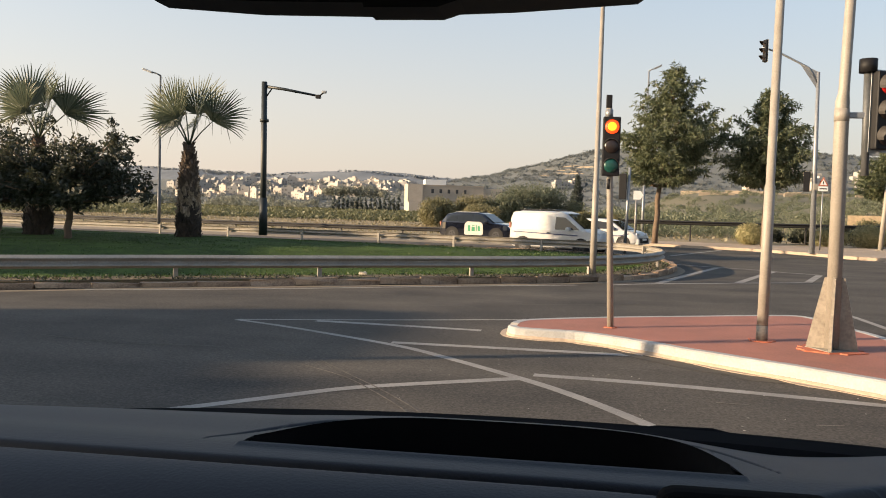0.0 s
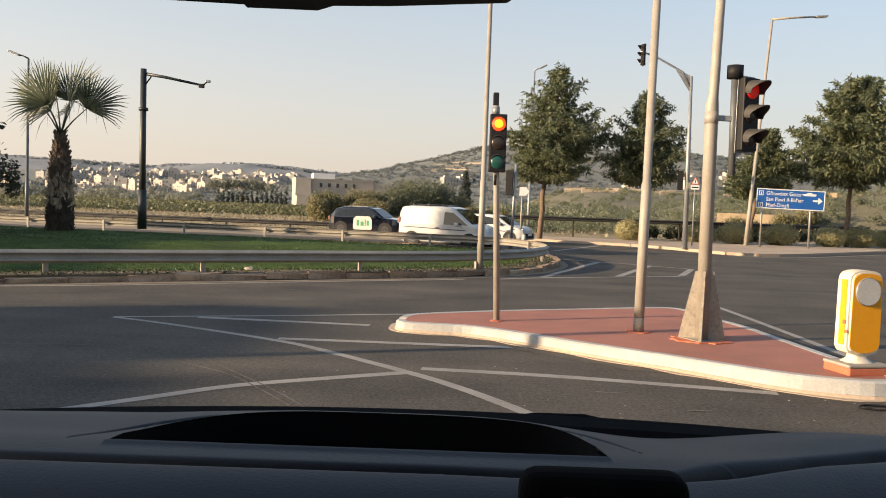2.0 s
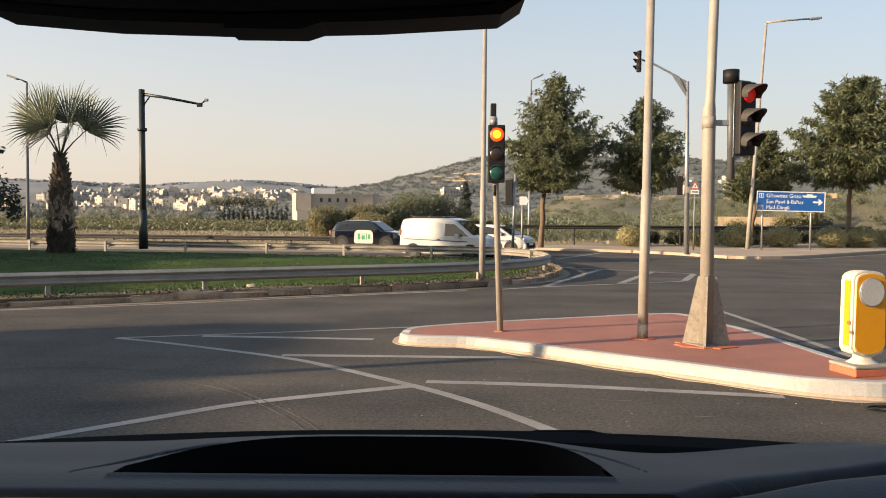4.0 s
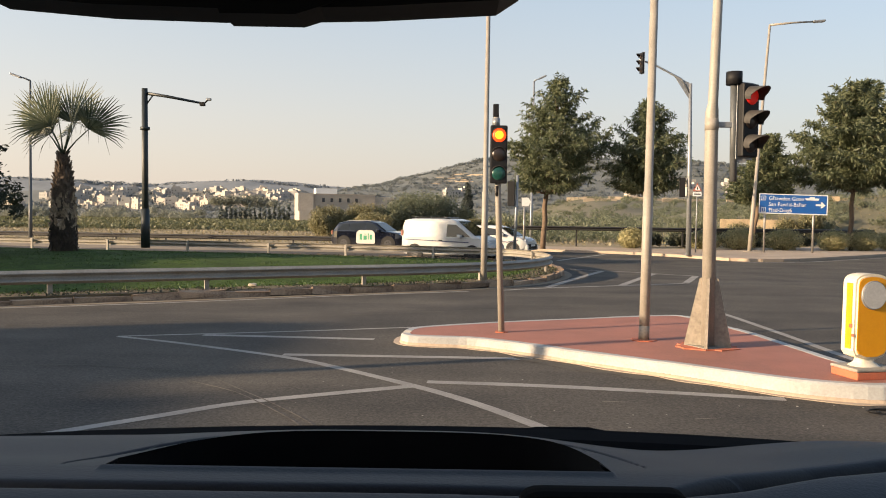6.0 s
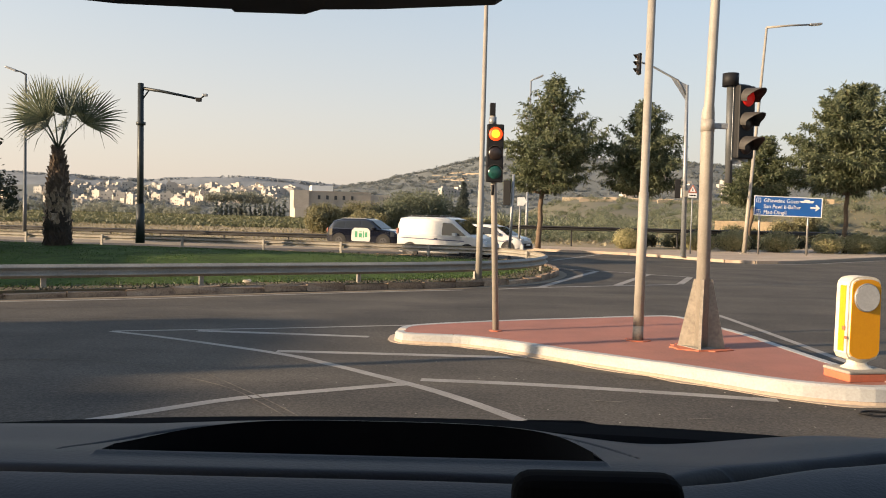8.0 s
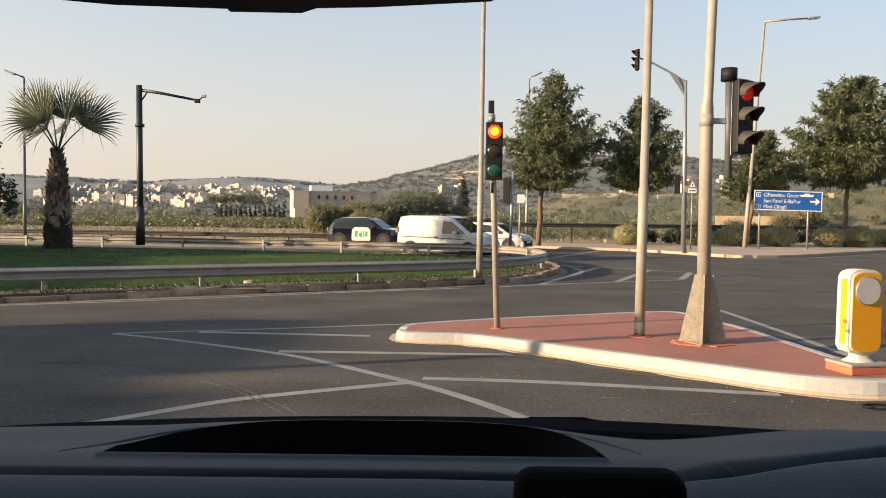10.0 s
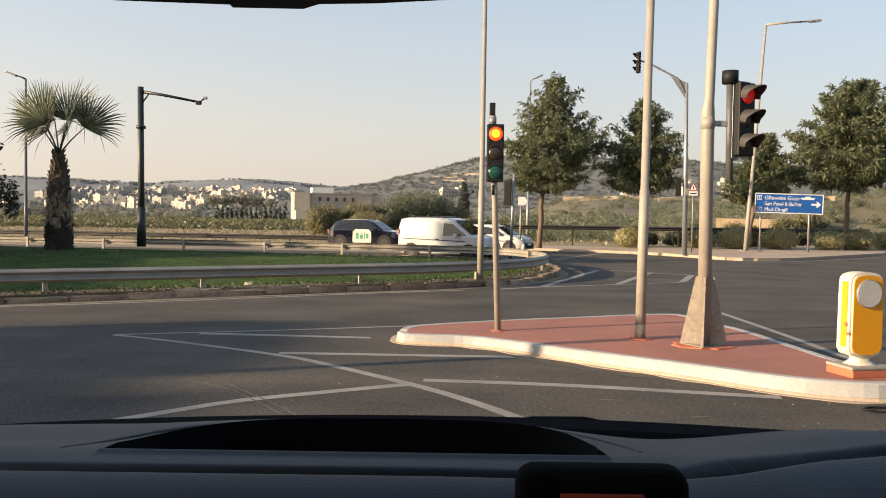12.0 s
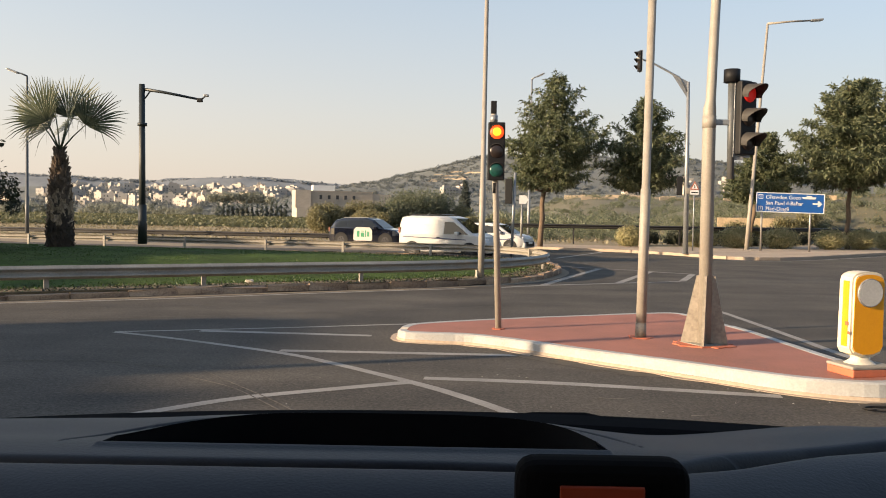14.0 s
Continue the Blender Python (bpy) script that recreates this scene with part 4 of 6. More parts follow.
part("sensor", box(2.50, 2.70, -0.07, 0.07, 6.08, 6.19, 0.03), GREY_METAL, pole3)


# signs
def letters(words, size):
    cu = bpy.data.curves.new("lettering", "FONT")
    cu.body, cu.size, cu.extrude = words, size, 0.003
    tmp = bpy.data.objects.new("lettering", cu)
    scene.collection.objects.link(tmp)
    bpy.context.view_layer.update()
    me = bpy.data.meshes.new_from_object(tmp.evaluated_get(bpy.context.evaluated_depsgraph_get()))
    bpy.data.objects.remove(tmp)
    return me


def lettering(words, size, at, parent, material=WHITE_SHEET):
    """A line of raised letters, one mesh a word."""
    done = ""
    for word in words.split(" "):
        me = letters(word, size)
        wide = max(v.co.x for v in me.vertices)
        full = max(v.co.x for v in letters(done + word, size).vertices)
        me.materials.clear()
        me.materials.append(material)
        ob = new("lettering", me)
        ob.parent = parent
        ob.matrix_basis = Matrix.Translation(Vector(at) + Vector((full - wide, 0, 0))) @ pose(0, 0, 0, 90, 0, 0)
        done += word + " "


board = thing("direction_sign", (19.85, 46.0, 0.13), "blue direction sign with white place names and arrow", "road sign", turn=0)
part("post", tube([(-1.55, 0.06, 0), (-1.55, 0.06, 3.2)], [0.06, 0.06]), GALV, board)
part("post", tube([(1.25, 0.06, 0), (1.25, 0.06, 3.2)], [0.06, 0.06]), GALV, board)
panel = part("sign_panel", box(-1.97, 1.97, -0.02, 0.0, 2.22, 3.36, 0.01), BLUE_SIGN, board)
panel.matrix_basis = pose(0, 0, 0, 0, 1.0, 0)
rim = box(-1.97, 1.97, -0.026, -0.021, 3.31, 3.36)
box(-1.97, 1.97, -0.026, -0.021, 2.22, 2.27, bm=rim)
box(-1.97, -1.92, -0.026, -0.021, 2.27, 3.31, bm=rim)
box(1.92, 1.97, -0.026, -0.021, 2.27, 3.31, bm=rim)
part("border", rim, WHITE_SHEET, panel)
for words, z in (("Għawdex Gozo", 3.0), ("San Pawl il-Baħar", 2.66), ("Ħad-Dingli", 2.33)):
    lettering(words, 0.31, (-1.42, -0.026, z), panel)
for z in (3.0, 2.33):
    t = box(-1.84, -1.58, -0.026, -0.021, z - 0.03, z + 0.23, 0.0)
    part("number_box", t, WHITE_SHEET, panel)
    part("number_field", box(-1.81, -1.61, -0.030, -0.027, z, z + 0.2, 0.0), BLUE_SIGN, panel)
    part("number_bar", box(-1.73, -1.69, -0.034, -0.031, z + 0.03, z + 0.17, 0.0), WHITE_SHEET, panel)


def flat(outline, at, material, name, parent, thick=0.004):
    bm = prism([(x, z) for x, z in outline], 0, thick)
    ob = part(name, bm, material, parent)
    ob.matrix_basis = Matrix.Translation(at) @ pose(0, 0, 0, 90, 0, 0)
    return ob


flat([(0.0, -0.05), (0.32, -0.05), (0.28, -0.17), (0.36, -0.17), (0.56, 0.0), (0.36, 0.17), (0.28, 0.17), (0.32, 0.05), (0.0, 0.05)], (1.28, -0.021, 2.78), WHITE_SHEET, "arrow", panel)
flat([(0.0, 0.05), (0.12, -0.06), (0.8, -0.06), (0.86, 0.06), (0.62, 0.06), (0.58, 0.13), (0.3, 0.13), (0.28, 0.06)], (0.62, -0.021, 3.1), WHITE_SHEET, "ferry_symbol", panel)

warn = thing("warning_sign", (13.9, 44.5, 0.13), "triangular warning sign with plate on a post", "road sign")
part("post", rod((0, 0, 0), (0, 0, 3.8), 0.035), GREY_METAL, warn)
tri = flat([(-0.25, 0), (0.25, 0), (0, 0.45)], (0, -0.045, 3.4), RED_ORANGE, "triangle", warn, 0.01)
flat([(-0.17, 0.05), (0.17, 0.05), (0, 0.35)], (0, -0.056, 3.4), WHITE_SHEET, "white_field", warn)
flat([(-0.03, 0.09), (0.03, 0.09), (0.02, 0.24), (-0.02, 0.24)], (0, -0.061, 3.4), BLACK, "symbol", warn)
part("plate", box(-0.24, 0.24, -0.06, -0.045, 3.12, 3.36, 0.005), WHITE_SHEET, warn, "white plate")
part("plate_bar", box(-0.18, 0.18, -0.065, -0.061, 3.21, 3.27), BLACK, warn)
sign2 = thing("small_sign", (4.0, 41.0, 0.0), "small white arrow-shaped sign on a thin post", "road sign")
part("post", rod((0, 0, 0), (0, 0, 2.9), 0.05), GALV, sign2)
flat([(-0.2, -0.22), (0.15, -0.22), (0.27, 0.0), (0.15, 0.22), (-0.2, 0.22)], (0.05, -0.055, 2.72), WHITE_SHEET, "plate", sign2, 0.01)


# the yellow keep-left bollard
def bollard():
    ob = thing("bollard", (4.385, 8.32, 0.18), "yellow illuminated traffic bollard with blank white disc", "bollard", turn=12)
    part("plinth", box(-0.235, 0.25, -0.20, 0.20, 0.0, 0.08, 0.012), RED_ORANGE, ob, "chipped orange-red plinth")
    part("plinth_top", box(-0.245, 0.26, -0.205, 0.205, 0.08, 0.115, 0.016), CONCRETE, ob, "grimy chipped plinth slab")
    bm = bmesh.new()
    rows = []
    for z, w, d in ((0.115, 0.15, 0.12), (0.135, 0.115, 0.10), (0.16, 0.09, 0.075), (0.24, 0.085, 0.07)):
        rows.append([bm.verts.new((w * math.copysign(abs(math.cos(a)) ** 0.6, math.cos(a)), d * math.copysign(abs(math.sin(a)) ** 0.6, math.sin(a)), z)) for a in [2 * math.pi * i / 20 for i in range(20)]])
    for u, v in zip(rows, rows[1:]):
        for i in range(20):
            bm.faces.new((u[i], u[(i + 1) % 20], v[(i + 1) % 20], v[i]))
    bm.faces.new(rows[-1])
    part("neck", bm, CREAM, ob, smooth=True)
    shape = [(-0.225, 0.28), (-0.19, 0.225), (-0.08, 0.19), (0.08, 0.19), (0.19, 0.225), (0.225, 0.28), (0.218, 0.97), (0.205, 1.02), (0.17, 1.052), (0.11, 1.07), (0.04, 1.078), (-0.04, 1.078), (-0.11, 1.07), (-0.17, 1.052), (-0.205, 1.02), (-0.218, 0.97)]
    shape = [(x * 0.88, z) for x, z in shape]
    bm = prism(shape, -0.10, 0.10, bevel=0.02)
    body = part("body", bm, CREAM, ob, "cream plastic shell")
    body.matrix_basis = pose(0, 0, 0, 90, 0, 0)
    small = [(x * 0.89, 0.645 + (z - 0.645) * 0.93) for x, z in shape]
    face = flat(small, (0, -0.095, 0), ORANGE, "front_panel", ob, 0.012)
    tagged(face, "amber front panel")
    bm = rod((0, -0.106, 0.86), (0, -0.126, 0.86), 0.150, 0.145, 32)
    part("disc", bm, GREY_METAL, ob, "rim of the disc")
    part("disc_face", rod((0, -0.126, 0.86), (0, -0.129, 0.86), 0.138, 0.138, 32), DISC, ob, "blank greyish white disc")
    for s in (-1, 1):
        p = box(-0.005, 0.005, -0.055, 0.03, 0.30, 0.98, 0.003)
        q = part("side_panel", p, YELLOW, ob, "yellow side strip")
        q.matrix_basis = pose(s * 0.2022, 0.01, 0, 0, s * -0.5, 0)
    part("latch", box(-0.211, -0.201, -0.06, -0.02, 0.52, 0.56, 0.004), RED_ORANGE, ob, "rusty latch")
    part("latch", box(-0.211, -0.201, -0.095, -0.06, 0.43, 0.46, 0.004), RED_ORANGE, ob, "rusty latch")
    return ob


bollard()


# vehicles: +x is forward, the origin on the road under the middle
def loft(stations, n=None):
    """Closed rings joined along x; each station is a list of (y, z) with its x."""
    bm = bmesh.new()
    rings = [[bm.verts.new((x, y, z)) for y, z in ring] for x, ring in stations]
    k = len(rings[0])
    for u, v in zip(rings, rings[1:]):
        for i in range(k):
            bm.faces.new((u[i], v[i], v[(i + 1) % k], u[(i + 1) % k]))
    bm.faces.new(rings[0])
    bm.faces.new(rings[-1][::-1])
    bmesh.ops.recalc_face_normals(bm, faces=bm.faces)
    return bm


def section(w, z0, z1, r=0.12, tuck=0.0):
    """A rounded cross-section: half width, bottom, top, corner radius; tuck narrows the top."""
    pts = []
    for sy in (1, -1):
        seq = [(w - 0.05, z0), (w, z0 + 0.10), (w, (z0 + z1) / 2), (w - tuck, z1 - r), (w - tuck - r * 0.3, z1 - r * 0.3), (w - tuck - r, z1)]
        seq = [(sy * y, z) for y, z in seq]
        pts += seq if sy == 1 else seq[::-1]
    return pts


def wheel(parent, x, y, r=0.31, w=0.2):
    bm = tube([(x, y - w / 2, r), (x, y - w / 2 + 0.02, r), (x, y + w / 2 - 0.02, r), (x, y + w / 2, r)], [r - 0.03, r, r, r - 0.03], 24)
    t = part("wheel", bm, TYRE, parent, "black tyre")
    s = -1 if y < 0 else 1
    part("rim", rod((x, y + s * (w / 2 - 0.02), r), (x, y + s * (w / 2 + 0.006), r), r * 0.66, r * 0.6, 20), RIM, t)
    for k in range(5):
        a = 2 * math.pi * k / 5
        part("spoke_gap", rod((x + 0.11 * math.cos(a), y + s * (w / 2 + 0.004), r + 0.11 * math.sin(a)), (x + 0.11 * math.cos(a), y + s * (w / 2 + 0.010), r + 0.11 * math.sin(a)), 0.04, 0.04, 8), BLACK, t)
    return t


def side_panel(parent, name, pts, y, material, label="", thick=0.012):
    """A flat panel on a car's side; pts in (x, z)."""
    bm = bmesh.new()
    s = 1 if (y[0] if isinstance(y, tuple) else y) > 0 else -1
    lo, hi = [], []
    for i, (x, z) in enumerate(pts):
        yy = y[i] if isinstance(y, tuple) else y
        lo.append(bm.verts.new((x, yy - s * 0.02, z)))
        hi.append(bm.verts.new((x, yy + s * thick, z)))
    bm.faces.new(lo[::-1])
    bm.faces.new(hi)
    k = len(pts)
    for i in range(k):
        bm.faces.new((lo[i], lo[(i + 1) % k], hi[(i + 1) % k], hi[i]))
    bmesh.ops.recalc_face_normals(bm, faces=bm.faces)
    return part(name, bm, material, parent, label)


def quad_panel(parent, name, c, material, label="", out=0.01):
    """A panel on four corners, raised along its normal."""
    bm = bmesh.new()
    P = [Vector(p) for p in c]
    nrm = (P[1] - P[0]).cross(P[3] - P[0]).normalized()
    a = [bm.verts.new(p - nrm * 0.02) for p in P]
    b = [bm.verts.new(p + nrm * out) for p in P]
    bm.faces.new(a[::-1])
    bm.faces.new(b)
    for i in range(4):
        bm.faces.new((a[i], a[(i + 1) % 4], b[(i + 1) % 4], b[i]))
    bmesh.ops.recalc_face_normals(bm, faces=bm.faces)
    return part(name, bm, material, parent, label)


def roof_curve(x, profile):
    for (x0, z0), (x1, z1) in zip(profile, profile[1:]):
        if x0 <= x <= x1:
            return z0 + (z1 - z0) * (x - x0) / (x1 - x0)
    return profile[-1][1]


def car(name, at, turn, label, paint, profile, half, belt, tuck, glass, screen, wheels, r, category, lamps):
    """profile: the roofline (x, z); glass: side windows in (x, z); screen: windscreen foot and top (x, z)."""
    ob = thing(name, at, label, category, "standing vehicles", turn)
    xs = sorted(set([p[0] for p in profile] + list(np.linspace(profile[0][0], profile[-1][0], 22))))
    st = []
    for x in xs:
        z1 = roof_curve(x, profile)
        e = min(x - xs[0], xs[-1] - x)
        w = half - 0.16 * max(0.0, 1 - e / 0.45) ** 2
        k = max(0.0, (z1 - belt) / (max(p[1] for p in profile) - belt))
        zb = 0.2 + 0.12 * max(0.0, 1 - e / 0.3)
        top = max(z1, zb + 0.2)
        tw = w - tuck * k
        ring_half = [(w - 0.08, zb), (w - 0.01, zb + 0.08), (w, min(belt * 0.65, top - 0.1)), (w - 0.015, min(belt, top - 0.06)), (tw - 0.02, max(min(belt, top - 0.06) + 0.01, top - 0.10)), (tw - 0.07, top - 0.025), (tw - 0.2, top)]
        st.append((x, ring_half + [(-y, z) for y, z in ring_half[::-1]]))
    bm = loft(st)
    part("body", bm, paint, ob, smooth=False)
    top = max(p[1] for p in profile)
    for s in (-1, 1):
        for g in glass:
            ys = tuple(s * (half - 0.012 - tuck * max(0.0, (z - belt) / (top - belt))) for x, z in g)
            side_panel(ob, "side_window", g, ys, CAR_GLASS, "dark side window", 0.008)
        for x in wheels:
            arch = rod((x, s * (half - 0.1), r), (x, s * (half + 0.012), r), r + 0.07, r + 0.07, 24)
            part("wheel_arch", arch, BLACK, ob, "dark wheel arch")
            wheel(ob, x, s * (half - 0.085), r)
        mx = wheels[1] - 0.55
        part("door_mirror", box(mx - 0.1, mx + 0.08, s * half - 0.02 + (0 if s > 0 else -0.18), s * half + 0.02 + (0.18 if s > 0 else 0), belt + 0.0, belt + 0.15, 0.04), paint, ob)
        part("door_handle", box(-0.25, -0.07, s * half - 0.01, s * half + 0.025, belt - 0.14, belt - 0.1, 0.01), BLACK, ob)
        lx, lz = lamps[0]
        part("headlamp", box(lx - 0.28, lx + 0.03, s * (half - 0.32) - 0.16, s * (half - 0.32) + 0.16, lz - 0.09, lz + 0.09, 0.04), LAMP_WHITE, ob, "clear headlamp")
        tx, tz = lamps[1]
        part("tail_lamp", box(tx + 0.01, tx + 0.10, s * (half - 0.16) - 0.06, s * (half - 0.16) + 0.06, tz - 0.12, tz + 0.12, 0.03), RED, ob, "red tail lamp")
    (x0, z0), (x1, z1) = screen
    quad_panel(ob, "windscreen", [(x0, -half + 0.14, z0), (x0, half - 0.14, z0), (x1, half - 0.26, z1), (x1, -half + 0.26, z1)], CAR_GLASS, "sloping windscreen", 0.012)
    xe = profile[-1][0]
    part("bumper", box(xe - 0.16, xe + 0.05, -half + 0.12, half - 0.12, 0.24, 0.52, 0.06), paint, ob)
    part("grille", box(xe - 0.05, xe + 0.06, -0.42, 0.42, 0.30, 0.42, 0.02), BLACK, ob)
    part("number_plate", box(xe + 0.055, xe + 0.065, -0.26, 0.26, 0.44, 0.54, 0.0), WHITE_SHEET, ob)
    part("sill", box(wheels[0] + 0.4, wheels[1] - 0.4, -half + 0.02, half - 0.02, 0.16, 0.24, 0.02), BLACK, ob)
    return ob


van = car("van", (0.30, 35.3, 0.0), -27, "white panel van with roof bars waiting at the junction", VAN_WHITE,
          [(-2.18, 0.62), (-2.16, 1.55), (-2.05, 1.74), (-1.6, 1.80), (0.2, 1.80), (0.55, 1.72), (1.42, 1.10), (1.95, 0.92), (2.14, 0.72), (2.2, 0.5)],
          0.88, 0.98, 0.10, [[(0.12, 1.02), (1.28, 1.02), (0.98, 1.24), (0.55, 1.54), (0.14, 1.56)]], ((1.46, 1.09), (0.62, 1.68)), (-1.42, 1.36), 0.31, "van", ((2.05, 0.76), (-2.2, 1.15)))
for s in (-1, 1):
    side_panel(van, "stripe", [(-1.9, 0.86), (0.1, 0.80), (1.2, 0.78), (1.2, 0.81), (0.1, 0.84), (-1.9, 0.89)], s * 0.885, BLUE_STRIPE, "thin navy side stripe", 0.004)
    part("roof_bar", tube([(-1.75, s * 0.6, 1.79), (-1.72, s * 0.6, 1.85), (-0.2, s * 0.6, 1.85), (0.2, s * 0.6, 1.79)], [0.02] * 4, 8), BLACK, van, "black roof bar")
    side_panel(van, "bump_strip", [(-0.9, 0.40), (0.9, 0.40), (0.9, 0.47), (-0.9, 0.47)], s * 0.885, BLACK, "dark rubbing strip", 0.012)

suv = car("suv", (-4.25, 46.0, 0.0), -18, "black compact suv with white advert panel on its door", SUV_BLACK,
          [(-2.2, 0.62), (-2.12, 1.02), (-1.75, 1.50), (-1.2, 1.62), (0.1, 1.64), (0.5, 1.55), (1.15, 1.08), (1.9, 0.98), (2.16, 0.80), (2.2, 0.5)],
          0.93, 1.02, 0.14, [[(-1.75, 1.10), (-1.05, 1.08), (-1.05, 1.46), (-1.5, 1.42)], [(-0.98, 1.08), (-0.08, 1.07), (-0.08, 1.52), (-0.98, 1.47)], [(0.0, 1.07), (0.95, 1.07), (0.48, 1.45), (0.0, 1.52)]],
          ((1.18, 1.08), (0.54, 1.53)), (-1.35, 1.36), 0.36, "car", ((2.1, 0.82), (-2.2, 0.95)))
adv = side_panel(suv, "advert_panel", [(-0.52, 0.34), (0.52, 0.34), (0.58, 0.42), (0.56, 0.94), (0.40, 1.10), (-0.40, 1.10), (-0.56, 0.94), (-0.58, 0.42)], -0.935, DISC, "white rounded advert panel", 0.012)
for x0, x1, z0, z1 in ((-0.36, -0.20, 0.56, 0.90), (-0.12, 0.08, 0.56, 0.80), (-0.10, 0.06, 0.86, 0.90), (0.14, 0.20, 0.56, 0.92), (0.26, 0.40, 0.58, 0.86)):
    side_panel(adv, "green_shape", [(x0, z0), (x1, z0), (x1, z1), (x0, z1)], -0.949, LOGO_GREEN, "", 0.004)
# the sky's reflection on the black roof, laid on as a pale grey panel
part("roof_panel", box(-1.3, 0.2, -0.62, 0.62, 1.625, 1.655, 0.012), GREY_METAL, suv, "pale panel for the sky's sheen on the roof")

hatch = car("hatchback", (2.75, 42.4, 0.0), -28, "white hatchback waiting behind the van", VAN_WHITE,
            [(-1.9, 0.60), (-1.85, 1.0), (-1.5, 1.40), (-1.0, 1.49), (0.0, 1.50), (0.45, 1.40), (1.15, 0.98), (1.7, 0.86), (1.92, 0.70), (1.96, 0.5)],
            0.84, 0.94, 0.13, [[(-1.3, 1.0), (-0.42, 0.98), (-0.42, 1.38), (-1.1, 1.34)], [(-0.34, 0.98), (0.85, 0.98), (0.42, 1.30), (-0.34, 1.38)]],
            ((1.18, 0.98), (0.5, 1.38)), (-1.22, 1.22), 0.30, "car", ((1.86, 0.72), (-1.9, 0.9)))

for s in (-1, 1):
    side_panel(hatch, "stripe", [(-1.0, 0.70), (0.95, 0.62), (1.5, 0.74), (1.5, 0.79), (0.95, 0.67), (-1.0, 0.75)], s * 0.842, BLUE_STRIPE, "dark side stripe", 0.005)
part("front_trim", box(1.86, 2.02, -0.55, 0.55, 0.30, 0.56, 0.04), BLACK, hatch, "black lower front grille")
for x in (-1.5, -0.75, -0.05):
    part("cross_bar", box(x - 0.03, x + 0.03, -0.66, 0.66, 1.845, 1.875, 0.008), GREY_METAL, van, "grey roof cross bar")


# vegetation
def bank(x, y):
    """Height of the dry bank that rises behind the pavement on the right."""
    t = min(1.0, max(0.0, (x - 15 - 0.12 * (y - 56)) / 26)) * min(1.0, max(0.0, (y - 55) / 22))
    return 4.6 * t * t * (3 - 2 * t) + (0.12 * hum(x, y, 0.3) if t > 0 else 0.0)


def limb(bm, a, b, r0, r1, rng, n=5, wave=0.03):
    a, b = Vector(a), Vector(b)
    pts, rad = [], []
    for i in range(n + 1):
        t = i / n
        j = Vector(rng.normal(size=3)) * wave * (b - a).length * (0 if i in (0, n) else 1)
        pts.append(a.lerp(b, t) + j)
        rad.append(r0 + (r1 - r0) * t)
    tube(pts, rad, 8, bm)
    return pts


def sprays(twigs, per, size, spread, rng):
    """Leaves set along twigs, each twig a pair of end points; returns vertices and faces."""
    A = np.array([t[0] for t in twigs])
    B = np.array([t[1] for t in twigs])
    i = np.repeat(np.arange(len(twigs)), per)
    n = len(i)
    u = rng.random(n) ** 0.8
    d = B - A
    ln = np.linalg.norm(d, axis=1)
    c = A[i] + d[i] * u[:, None] + rng.normal(size=(n, 3)) * (spread * (1.15 - 0.75 * u) * (0.5 + ln[i]))[:, None]
    a = d[i] / ln[i][:, None] + rng.normal(size=(n, 3)) * 0.8
    a /= np.linalg.norm(a, axis=1)[:, None]
    b = np.cross(a, rng.normal(size=(n, 3)))
    b /= np.linalg.norm(b, axis=1)[:, None] + 1e-9
    s = size * (0.6 + 0.8 * rng.random(n))[:, None]
    v = np.stack([c - a * s, c + b * s * 0.4, c + a * s, c - b * s * 0.4], 1).reshape(-1, 3)
    return v, np.arange(n * 4).reshape(-1, 4)


def tufts(points, ways, per, length, width, rng, droop=0.2):
    """Rosettes of long narrow leaves round twig ends; returns vertices and faces."""
    P, W = np.repeat(np.array(points, float), per, 0), np.repeat(np.array(ways, float), per, 0)
    n = len(P)
    d = W * 0.55 + rng.normal(size=(n, 3)) * 0.62
    d /= np.linalg.norm(d, axis=1)[:, None]
    b = np.cross(d, rng.normal(size=(n, 3)))
    b /= np.linalg.norm(b, axis=1)[:, None] + 1e-9
    s = length * (0.55 + 0.75 * rng.random(n))[:, None]
    w = width * (0.7 + 0.6 * rng.random(n))[:, None]
    P = P + rng.normal(size=(n, 3)) * 0.05
    tip = P + d * s - np.array((0, 0, 1.0)) * s * droop
    mid = P + d * s * 0.45
    v = np.stack([P, mid + b * w, tip, mid - b * w], 1).reshape(-1, 3)
    return v, np.arange(n * 4).reshape(-1, 4)


